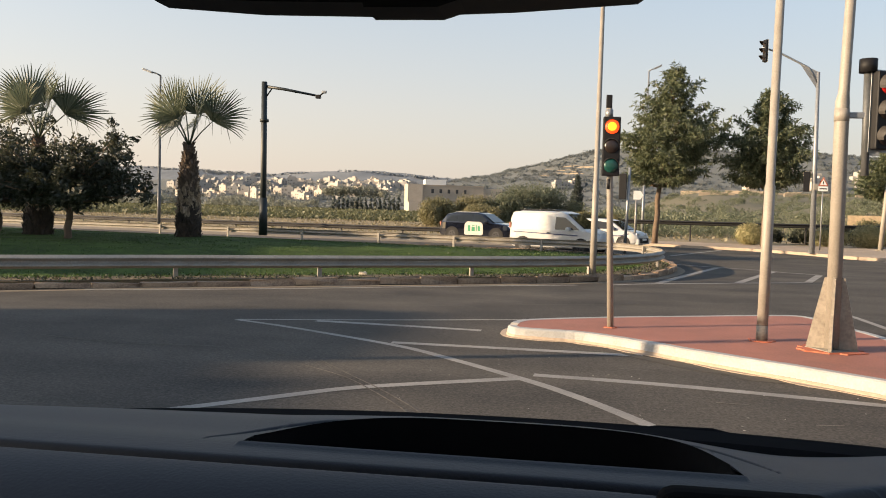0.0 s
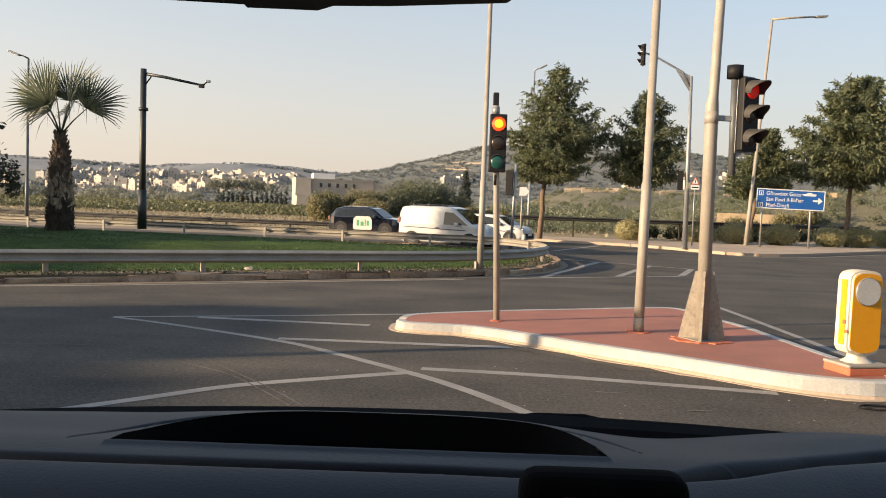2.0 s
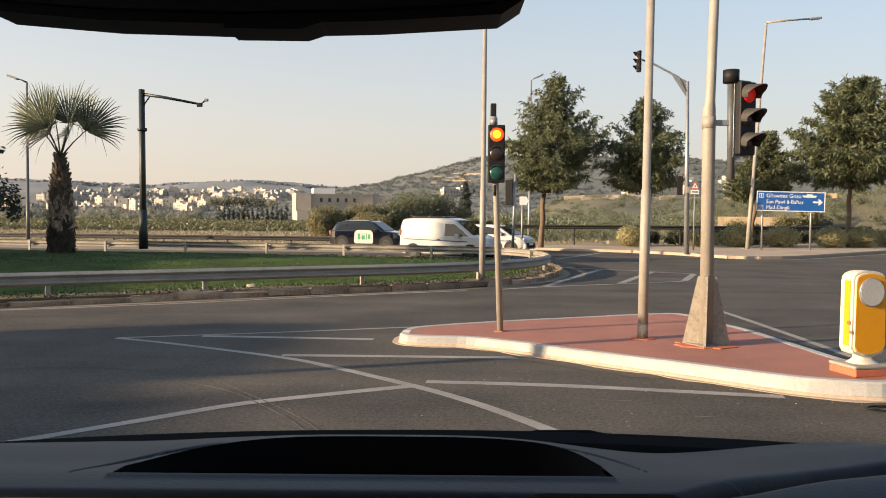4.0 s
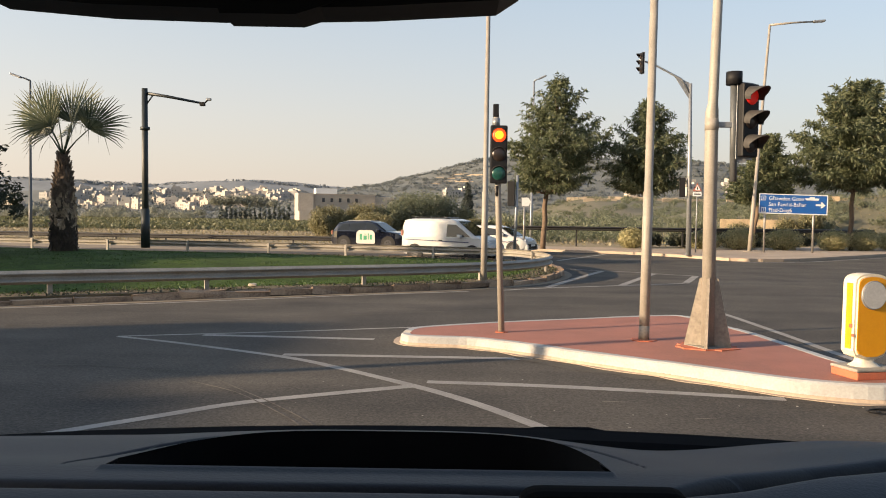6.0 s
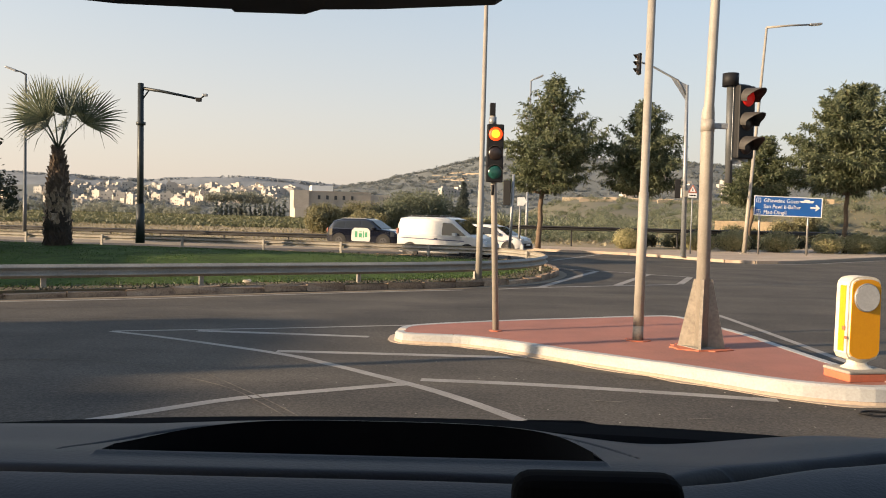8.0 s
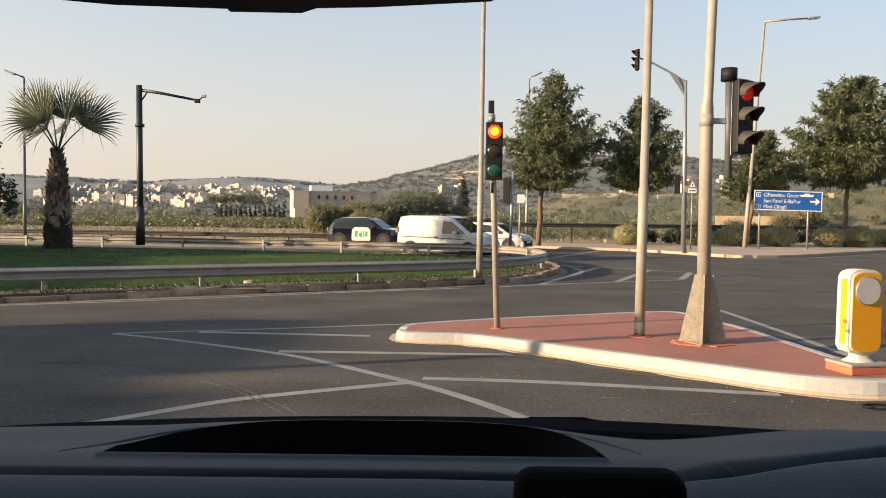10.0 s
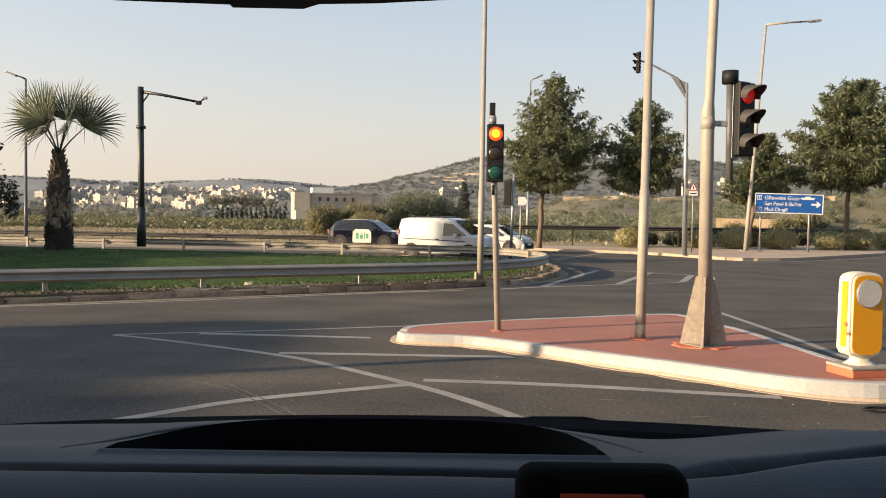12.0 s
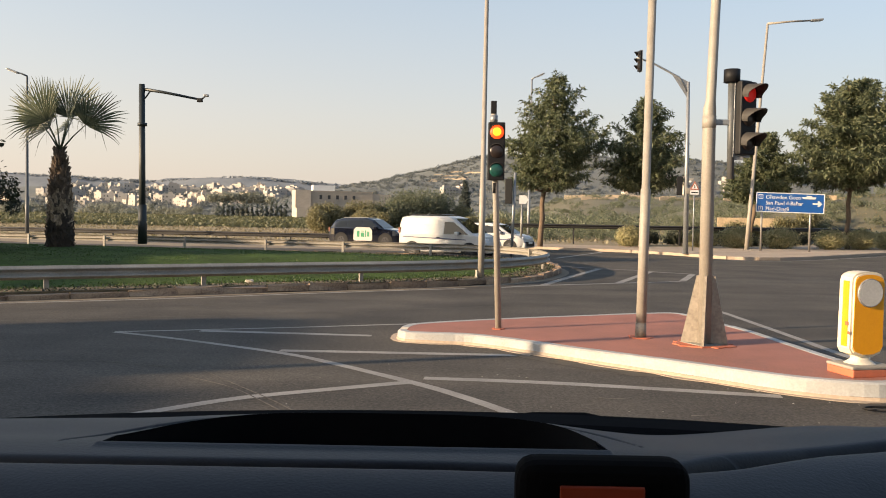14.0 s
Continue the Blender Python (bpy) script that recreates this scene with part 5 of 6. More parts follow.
def tree(at, height, crown_r, trunk_h, seed, label, lean=0.0, power=1.7, skew=0.0, per=22, leaf_len=0.27, rise=0.25, base=0.85, levels=15, waist=0.0, leaf=LEAF_TREE):
    """A street tree: tapering trunk, whorls of limbs, forked twigs, and rosettes of narrow leaves on them."""
    rng = np.random.default_rng(seed)
    ob = thing("tree", at, label, "tree", "trees")
    bm = bmesh.new()
    limb(bm, (0, 0, -0.05), (lean * 0.2, 0, trunk_h), 0.17, 0.13, rng, 4, 0.01)
    limb(bm, (lean * 0.2, 0, trunk_h), (lean, 0, height * 0.95), 0.13, 0.02, rng, 7, 0.01)
    spots, ways = [], []
    for k in range(levels):
        t = k / (levels - 1)
        z = trunk_h + (height - trunk_h) * 0.92 * t
        r = crown_r * (1 - 0.93 * t ** power) * (base + (1 - base) * min(1.0, t * 5)) * (1 - waist * math.exp(-((t - 0.5) / 0.09) ** 2))
        m = 6 if t < 0.5 else (5 if t < 0.7 else 4)
        a0 = rng.uniform(0, 6.28)
        for i in range(m):
            ang = a0 + 6.28 * i / m + rng.normal() * 0.25
            reach = max(0.22, r * rng.uniform(0.52, 1.16) * (1 + skew * math.cos(ang) * (1 - t)))
            lift = rise + 0.9 * t * t
            root = Vector((lean * (0.2 + 0.8 * t), 0, z - 0.25 * reach * lift))
            tip = root + Vector((reach * math.cos(ang), reach * math.sin(ang), reach * lift + rng.normal() * 0.12))
            limb(bm, root, tip, 0.042 * (1 - 0.6 * t), 0.010, rng, 3)
            axis = (tip - root).normalized()
            for f in np.linspace(0.28, 1.0, 3 + int(reach * 2.2)):
                p = root.lerp(tip, f)
                spots.append(tuple(p + Vector(rng.normal(size=3)) * 0.06))
                ways.append(tuple(axis))
                for sgn in (-1, 1):
                    ln = (0.20 + 0.30 * reach * (1.1 - 0.7 * f)) * rng.uniform(0.6, 1.2)
                    side = axis.cross(Vector((0, 0, 1))).normalized() * sgn
                    dr = (axis * 0.55 + side * 0.8 + Vector((0, 0, rng.normal() * 0.22 + 0.12)) + Vector(rng.normal(size=3)) * 0.15).normalized()
                    for g in ((0.55, 1.0) if ln > 0.45 else (1.0,)):
                        spots.append(tuple(p + dr * ln * g))
                        ways.append(tuple(dr))
    for _ in range(7):
        p = Vector((lean * 0.97 + rng.normal() * 0.10, rng.normal() * 0.10, height * rng.uniform(0.90, 0.975)))
        spots.append(tuple(p))
        ways.append((rng.normal() * 0.3, rng.normal() * 0.3, 1.2))
    part("trunk", bm, BARK, ob, "brown bark trunk with limbs")
    v, f = tufts(spots, ways, per, leaf_len, leaf_len * 0.13, rng)
    quads("crown", v, f, leaf, ob, "uneven airy crown of narrow leaves")
    return ob


tree((5.65, 46.6, 0.1), 10.0, 2.95, 3.35, 11, "green street tree with an airy pyramidal crown", lean=0.85, skew=0.22, per=14)
tree((11.75, 47.4, 0.1), 8.85, 2.6, 3.4, 12, "smaller green street tree with an airy pyramidal crown", lean=0.15, power=1.5, per=13)
tree((26.3, 52.0, 0.1), 11.0, 4.35, 4.0, 14, "broad green street tree beside the direction sign", lean=0.3, power=2.0, per=14, leaf_len=0.33, rise=0.30, base=0.75, levels=17, waist=0.22)
tree((21.3, 55.5, 0.1), 7.7, 2.9, 3.1, 15, "low spreading green street tree behind the lamp post", lean=1.2, power=1.0, per=12, leaf_len=0.30)


tree((5.3, 200.0, 0.0), 11.2, 1.7, 1.2, 17, "tall narrow dark tree on the plain", power=1.5, per=14, leaf_len=0.5, base=0.9, leaf=LEAF_CYPRESS)


def olive(at, height, crown_r, seed, label, trunk_h=1.3, per=85, size=0.075, flat=0.55):
    """A wide low dark tree: crooked trunk, spreading limbs, fine twigs with tiny leaves."""
    rng = np.random.default_rng(seed)
    ob = thing("olive_tree", at, label, "tree", "trees")
    bm = bmesh.new()
    limb(bm, (0, 0, -0.1), (0.12, 0, trunk_h * 0.5), 0.13, 0.11, rng, 3)
    limb(bm, (0.12, 0, trunk_h * 0.5), (0.02, 0, trunk_h), 0.11, 0.10, rng, 3)
    twigs = []
    for k in range(46):
        ang = rng.uniform(0, 6.28)
        u = math.sqrt(rng.uniform(0.05, 1))
        top = math.sqrt(max(0.0, 1 - u * u))
        z = trunk_h + 0.1 + (height - trunk_h) * rng.uniform(0.02, 0.15 + 0.85 * top)
        tip = Vector((crown_r * u * math.cos(ang), crown_r * u * math.sin(ang), z))
        root = Vector((0.02, 0, trunk_h - 0.05))
        limb(bm, root, tip, 0.05, 0.010, rng, 4)
        for f in np.linspace(0.35, 1.0, 6):
            p = root.lerp(tip, f)
            dr = Vector((math.cos(ang) + rng.normal() * 0.8, math.sin(ang) + rng.normal() * 0.8, rng.normal() * flat)).normalized()
            twigs.append((tuple(p), tuple(p + dr * rng.uniform(0.35, 0.85))))
    part("trunk", bm, BARK, ob, "crooked dark trunk with limbs")
    v, f = sprays(twigs, per, size, 0.13, rng)
    quads("crown", v, f, LEAF_DARK, ob, "dark fine-leaved crown")
    return ob


olive((-15.7, 24.0, 0.42), 4.1, 2.5, 21, "dark spreading small-leaved tree on the grass")
olive((-20.6, 27.2, 0.42), 4.8, 3.3, 22, "dark bushy tree beside the palm", 1.2)


def palm(at, trunk_h, r, crown, seed, label):
    """A fan palm: a bellied trunk in old leaf bases, stalks, and pleated fans split into drooping tips."""
    rng = np.random.default_rng(seed)
    ob = thing("palm_tree", at, label, "palm tree", "trees")

    def girth(t):
        return r * (1 - 0.15 * t - 0.58 * t ** 3)

    bm = bmesh.new()
    n = 20
    rings = []
    for z in np.linspace(-0.1, trunk_h, 30):
        rr = girth(max(0.0, z / trunk_h)) - 0.03
        rings.append([bm.verts.new((rr * (1 + 0.06 * rng.normal()) * math.cos(6.283 * i / n), rr * (1 + 0.06 * rng.normal()) * math.sin(6.283 * i / n), z + 0.02 * rng.normal())) for i in range(n)])
    for u, v in zip(rings, rings[1:]):
        for i in range(n):
            bm.faces.new((u[i], u[(i + 1) % n], v[(i + 1) % n], v[i]))
    bm.faces.new(rings[-1])
    part("trunk", bm, PALM_BARK, ob, "rough brown trunk")
    # old leaf bases: cut stubs that stand off the trunk in spirals; shade is coloured in low down, sunlit tan in the
    # middle
    skirt = [([], []), ([], []), ([], [])]
    for k in range(560):
        t = ((k + rng.uniform(-2, 2)) / 560) * 0.97 + 0.01
        t = min(0.985, max(0.0, t))
        zone = t + rng.normal() * 0.03
        vs, fs = skirt[0 if zone < 0.27 else (1 if zone < 0.52 else 2)]
        a = k * 2.39996 + rng.normal() * 0.15
        rr = girth(t)
        w, h, o = rng.uniform(0.045, 0.085), rng.uniform(0.14, 0.30), rng.uniform(0.015, 0.085)
        e, q = Vector((math.cos(a), math.sin(a), 0)), Vector((-math.sin(a), math.cos(a), 0))
        b = e * (rr - 0.02) + Vector((0, 0, t * trunk_h))
        turn = q * rng.normal() * 0.03
        way = 1 if rng.random() < 0.7 else -1
        tip = b + e * (o + 0.03) + turn + Vector((0, 0, h * way))
        quad = [b - q * w, b + q * w, b + q * w * 0.7 + e * o * 0.6 + Vector((0, 0, h * 0.6 * way)), tip + q * w * 0.2, tip - q * w * 0.2, b - q * w * 0.7 + e * o * 0.6 + Vector((0, 0, h * 0.6 * way))]
        i0 = len(vs)
        vs += quad + [p - e * 0.03 for p in quad]
        fs += [tuple(range(i0, i0 + 6)), tuple(range(i0 + 11, i0 + 5, -1))] + [(i0 + j, i0 + 6 + j, i0 + 6 + (j + 1) % 6, i0 + (j + 1) % 6) for j in range(6)]
    for (vs, fs), m, words in zip(skirt, (SHADED_BASE, LIT_LEAF_BASE, BASE_BROWN), ("leaf bases near the ground, coloured as in shade", "split dry leaf bases, coloured a sunlit tan", "brown fibrous leaf bases")):
        tagged(raw("leaf_base_skirt", vs, fs, m, ob, words), kind="stuff")
    # three whorls: upright young leaves, spreading ones, and a few that hang
    ring = (0.12, 3.02, 1.8, 4.75, 2.45, 5.6)
    for k in range(8):
        if k < 2:
            el, az = radians(rng.uniform(72, 86)), rng.uniform(0, 6.283)
        else:
            el, az = radians(rng.uniform(44, 56)), ring[k - 2] + rng.normal() * 0.08
        L = crown * rng.uniform(0.36, 0.42)
        d = Vector((math.cos(el) * math.cos(az), math.cos(el) * math.sin(az), math.sin(el)))
        base = Vector((0, 0, trunk_h - 0.06))
        hub = base + d * L
        side = d.cross(Vector((0, 0, 1))).normalized()
        twist = rng.uniform(50, 85) * (1 if k % 2 else -1) if k >= 2 else rng.uniform(-180, 180)
        side = (Matrix.Rotation(radians(twist), 3, d) @ side).normalized()
        up = side.cross(d).normalized()
        bend = base.lerp(hub, 0.5) + Vector((0, 0, 0.05))
        stalk = part("leaf_stalk", tube([base, bend, hub], [0.036, 0.024, 0.017], 5), PALM_LEAF, ob)
        R = crown * rng.uniform(0.45, 0.53)
        vs, fs = [], []
        m = 34
        for i in range(m):
            a = radians(-80 + 160 * (i + 0.5) / m)
            dd = d * math.cos(a) + side * math.sin(a)
            cup = up * (0.22 * math.sin(a) ** 2)
            rr = R * (0.70 + 0.30 * math.cos(a * 0.8)) * rng.uniform(0.86, 1.08)
            hang = 0.02 + 0.30 * max(0.0, abs(a) - 1.0) ** 1.2 + rng.uniform(0, 0.12)
            w = (side * math.cos(a) - d * math.sin(a)).normalized()
            half = rr * 0.5 * math.sin(radians(160 / m / 2)) * 1.05
            pleat = up * (0.02 if i % 2 else -0.02)
            p1 = hub + (dd + cup) * rr * 0.5 + pleat
            p2 = hub + (dd + cup) * rr * 0.78 + Vector((0, 0, -hang * rr * 0.3))
            p3 = hub + (dd + cup) * rr + Vector((0, 0, -hang * rr)) + Vector(rng.normal(size=3)) * 0.02
            i0 = len(vs)
            vs += [hub - w * 0.006, hub + w * 0.006, p1 + w * half, p1 - w * half, p2 + w * half * 0.55, p2 - w * half * 0.55, p3 + w * 0.003, p3 - w * 0.003]
            fs += [(i0, i0 + 1, i0 + 2, i0 + 3), (i0 + 3, i0 + 2, i0 + 4, i0 + 5), (i0 + 5, i0 + 4, i0 + 6, i0 + 7)]
        # limp threads that hang from the fan's back edge
        for i in range(9):
            sg = side * rng.uniform(-1, 1)
            p0 = hub + sg * 0.10
            p1 = hub + sg * R * 0.42 + d * rng.uniform(-0.05, 0.25) * R
            p2 = p1 + sg * 0.16 * R + Vector((0, 0, -rng.uniform(0.12, 0.34) * R))
            w = d * 0.016
            i0 = len(vs)
            vs += [p0 - w * 0.5, p0 + w * 0.5, p1 + w, p1 - w, p2 + w * 0.2, p2 - w * 0.2]
            fs += [(i0, i0 + 1, i0 + 2, i0 + 3), (i0 + 3, i0 + 2, i0 + 4, i0 + 5)]
        raw("leaf_fan", vs, fs, PALM_LEAF, stalk)
    return ob


palm((-13.42, 28.0, 0.40), 3.46, 0.44, 3.25, 31, "fan palm with a thick shaggy trunk on the grass")
palm((-18.06, 26.0, 0.40), 3.45, 0.48, 3.2, 32, "fan palm half hidden among dark trees")


def bush(at, rx, h, seed, label, leaf=LEAF_HEDGE, count=5200, size=0.065, name="bush", group="bushes", dome=False):
    rng = np.random.default_rng(seed)
    ob = thing(name, at, label, "bush", group)
    cl, rd = [], []
    for k in range(12):
        a, t = rng.uniform(0, 6.28), math.sqrt(rng.uniform(0, 1)) * 0.72
        cl.append((rx * t * math.cos(a), rx * t * math.sin(a) * 0.7, h * rng.uniform(0.3, 0.66)))
        rd.append(h * rng.uniform(0.28, 0.40))
        if dome:
            cl[-1] = (rx * 0.85 * math.cos(a) * t, rx * 0.55 * math.sin(a) * t, h * (0.50 - 0.10 * t))
            rd[-1] = h * (0.52 - 0.16 * t)
    bm = bmesh.new()
    for c in cl[:6]:
        limb(bm, (c[0] * 0.3, c[1] * 0.3, 0), c, 0.03, 0.012, rng, 3)
    part("stems", bm, BARK, ob)
    v, f = leaves(cl, rd, count, size, rng, 0.95, 0.0, 0.75 if dome else 0.35, 0.75 if dome else 0.0)
    v[:, 2] = np.maximum(v[:, 2], 0.01)
    quads("foliage", v, f, leaf, ob, "dense small leaves")
    return ob


k = 0
for x, y, rx, h in ((11.9, 50.4, 1.25, 1.52), (16.3, 50.6, 1.05, 1.42), (18.5, 50.5, 1.15, 1.62), (21.45, 50.6, 1.4, 1.57), (24.5, 51.1, 1.25, 1.57), (27.1, 51.8, 1.3, 1.57), (29.8, 53.2, 1.4, 1.52), (32.4, 55.2, 1.5, 1.52)):
    bush((x, y, 0.05), rx, h, 40 + k, "rounded clipped hedge bush along the pavement", group="hedge bushes", dome=True)
    k += 1
# rough dark shrubs behind the clipped ones
for x, y, rx, h in ((14.6, 57.6, 1.6, 1.1), (17.4, 58.4, 1.8, 1.3), (20.4, 59.4, 2.0, 1.5), (23.6, 60.4, 1.8, 1.2), (26.4, 61.6, 2.2, 1.6), (30.0, 64.0, 2.2, 1.4), (33.5, 67.0, 2.4, 1.5)):
    bush((x, y, 0.0), rx, h, 140 + k, "rough dark shrub behind the steel rail", LEAF_DARK, 2600, 0.10, "shrub", "rough shrubs")
    k += 1
for x, y, rx, h in ((23.4, 64.6, 1.0, 1.9), (25.2, 65.2, 0.8, 1.5), (28.2, 65.6, 1.2, 2.0), (30.4, 66.4, 1.3, 2.3)):
    bush((x, y, bank(x, y) - 0.05), rx, h, 170 + k, "olive-green wild shrub before the stone wall", LEAF_BUSH, 3600, 0.09, "shrub", "rough shrubs")
    k += 1
# wild bushes beyond the far rail
for x, y, rx, h in ((-12.6, 78, 1.5, 2.2), (-11.5, 80, 2.0, 3.2), (-8.6, 82, 2.6, 3.5), (-5.6, 84, 2.8, 4.3), (-3.2, 86, 3.0, 5.5), (-0.9, 88, 2.7, 5.1), (0.9, 88, 2.0, 3.3), (-7.0, 76, 2.4, 2.5), (2.6, 84, 2.2, 2.1), (5.4, 86, 2.2, 1.9)):
    bush((x, y, -0.05), rx, h, 60 + k, "dark grey-green wild bush beyond the carriageway" if h > 3.8 else "wild olive-green bush beyond the carriageway", LEAF_GREY if h > 3.8 else LEAF_BUSH, 13000, 0.10, "wild_bush", "wild bushes")
    k += 1


# open land beyond: crop rows, scrub, trees, town and hills
def rows_of_crop():
    rng = np.random.default_rng(71)
    vs = []
    for y in np.concatenate([np.arange(100, 190, 3.0), np.arange(190, 420, 6.0)]):
        n = int(4500 if y < 190 else 2200)
        x0, x1 = -y * 0.85, min(y * 0.75, 8 + 0.3 * y)
        x = rng.uniform(x0, x1, n)
        s = 0.07 + y * 0.0009
        c = np.stack([x, y + rng.normal(0, 0.5, n), rng.uniform(0.1, 0.8, n) * (0.8 + 0.3 * np.sin(x * 0.05 + y))], 1)
        a = rng.normal(size=(n, 3)) * s * 0.7
        b = rng.normal(size=(n, 3)) * s * 0.5
        vs.append(np.stack([c - a, c + b, c + a, c - b], 1).reshape(-1, 3))
    v = np.concatenate(vs)
    return quads("crop_rows", v, np.arange(len(v)).reshape(-1, 4), CROP)


tagged(rows_of_crop(), "green rows of low crops on flat fields", "crops", kind="stuff")


def slope(x, y):
    """Height of the fields that climb towards the hill on the right."""
    a, b = min(1.0, max(0.0, (y - 130) / 330)), min(1.0, max(0.0, (x - 2 - 0.06 * y) / 45))
    return 14.0 * a * a * (3 - 2 * a) * b * b * (3 - 2 * b) + (0.3 * hum(x, y, 0.05) * b if a > 0 else 0.0)


tagged(grid("ground_fields", np.linspace(2, 420, 90), np.linspace(130, 600, 70), lambda x, y: slope(x, y) - 0.08, FIELD), "dry fields climbing towards the hill", "fields", kind="structure")
tagged(grid("ground_bank", np.linspace(8, 110, 80), np.linspace(55, 150, 60), lambda x, y: bank(x, y) - 0.04, FIELD), "dry grassy bank rising behind the pavement", "bank", kind="structure")


def weeds():
    rng = np.random.default_rng(72)
    n = 26000
    x, y = rng.uniform(-70, 60, n), rng.uniform(54, 102, n)
    ok = ~((x > 2) & (y < 58))
    x, y = x[ok], y[ok]
    n = len(x)
    c = np.stack([x, y, rng.uniform(0.0, 0.16, n)], 1)
    c[:, 2] += np.array([bank(px, py) for px, py in zip(x, y)])
    a = rng.normal(size=(n, 3)) * np.array((0.03, 0.03, 0.06))
    b = rng.normal(size=(n, 3)) * np.array((0.045, 0.045, 0.02))
    v = np.stack([c - a, c + b, c + a, c - b], 1).reshape(-1, 3)
    return quads("dry_weeds", v, np.arange(n * 4).reshape(-1, 4), STRAW)


tagged(weeds(), "dry straw weeds on the verge", "weeds", kind="stuff")


def wood(name, spots, seed, material, label, per=260, size=0.9):
    """Many far trees as one mass: spots are (x, y, ground, half width, height)."""
    rng = np.random.default_rng(seed)
    vs = []
    for x, y, z, r, h in spots:
        n = per
        cl = [(x + rng.normal() * r * 0.45, y + rng.normal() * r * 0.45, z + h * rng.uniform(0.25, 0.75)) for _ in range(6)]
        v, f = leaves(cl, [max(r, h) * rng.uniform(0.28, 0.42) for _ in cl], n, size * (0.5 + h / 10), rng, 0.8, 0, 0.6, 0.7)
        vs.append(v)
    v = np.concatenate(vs)
    return tagged(quads(name, v, np.arange(len(v)).reshape(-1, 4), material), label, "trees", kind="stuff")


rng = np.random.default_rng(81)
belt = [(rng.uniform(-260, 10), rng.uniform(330, 420), 0, rng.uniform(3, 6), rng.uniform(2.5, 6.5)) for _ in range(85)]
belt += [(-114 + 3.2 * k, 392 + 3 * (k % 3), 6.0, 4.2, 7.5 - 0.08 * (k - 4) ** 2) for k in range(10)]
belt = [b for b in belt if not (-110 < b[0] < -60 and b[1] < 392)]
wood("far_trees", belt, 82, LEAF_FAR, "haze-tinted green belt of trees before the town", 800, 0.34)
right = []
for _ in range(430):
    y = rng.uniform(100, 450)
    x = rng.uniform(0.02, 0.60) * y
    right.append((x, y, slope(x, y) - 0.2, rng.uniform(1.8, 4.6), rng.uniform(1.2, 3.4)))
wood("far_scrub", right, 83, LEAF_GREY, "scattered scrub and small trees on the fields", 480, 0.24)

verge = [(rng.uniform(5, 66), 66 + 64 * rng.random() ** 1.3) for _ in range(430)]
wood("bank_scrub", [(x, y, bank(x, y), rng.uniform(0.7, 1.9), rng.uniform(0.35, 1.25)) for x, y in verge], 86, LEAF_GREY, "low olive-green scrub on the bank", 420, 0.13)


def cypress_row():
    rng = np.random.default_rng(84)
    vs = []
    for x in np.arange(-93, -64, 2.0):
        h = rng.uniform(5.6, 8.2)
        cl = [(x, 330 + rng.normal(), h * t) for t in np.linspace(0.1, 0.95, 9)]
        v, f = leaves(cl, [0.62 * (1 - 0.88 * t) + 0.08 for t in np.linspace(0.1, 0.95, 9)], 160, 0.7, rng, 1.6, 0, 0.2)
        vs.append(v)
    v = np.concatenate(vs)
    return quads("cypress_row", v, np.arange(len(v)).reshape(-1, 4), LEAF_CYPRESS)


tagged(cypress_row(), "row of tall dark cypress trees", "trees", kind="stuff")


def ridge_height(x, y, pts, dist, depth, rough, seed):
    t = min(1.0, max(0.0, (y - dist + depth) / depth))
    q = noise.fractal(Vector((x / 160 + seed, y / 160, 0.3)), 1.0, 2.0, 5)
    h = np.interp(x, [p[0] for p in pts], [p[1] for p in pts]) * (t * t * (3 - 2 * t)) + rough * q * t
    return h - max(0.0, y - dist) * 0.3 - 2 * (1 - t)


def ridge(name, pts, dist, depth, material, label, rough, seed):
    """A long hill: pts are (x, height) of its crest; it swells up from depth metres in front."""
    ob = grid(name, np.linspace(pts[0][0], pts[-1][0], 170), np.linspace(dist - depth, dist + depth * 0.4, 40), lambda x, y: ridge_height(x, y, pts, dist, depth, rough, seed), material)
    return tagged(ob, label, "hill", kind="structure")


HILL = ([(-330, 2), (-190, 20), (-110, 42), (-69, 50), (-24, 60), (14, 66), (47, 70), (110, 75), (194, 78), (260, 76), (320, 73), (400, 69), (800, 55)], 1000, 420, 10, 5.1)
ridge("backdrop_ridge", [(-2600, 120), (-1300, 112), (-900, 96), (-600, 112), (-300, 92), (0, 85), (300, 80), (1600, 90)], 2500, 700, FAR_HILL, "long ridge on the skyline in haze-tinted blue-grey", 14, 1.3)
ridge("backdrop_hill", HILL[0], HILL[1], HILL[2], SCRUB_HILL, "scrubby haze-tinted hill with pale terraces and dark trees", HILL[3], HILL[4])
ridge("backdrop_town_hill", [(-700, 20), (-500, 34), (-300, 30), (-160, 34), (-60, 26), (40, 6)], 1050, 330, SCRUB_HILL, "low haze-tinted rise on which the town stands", 2, 9.1)


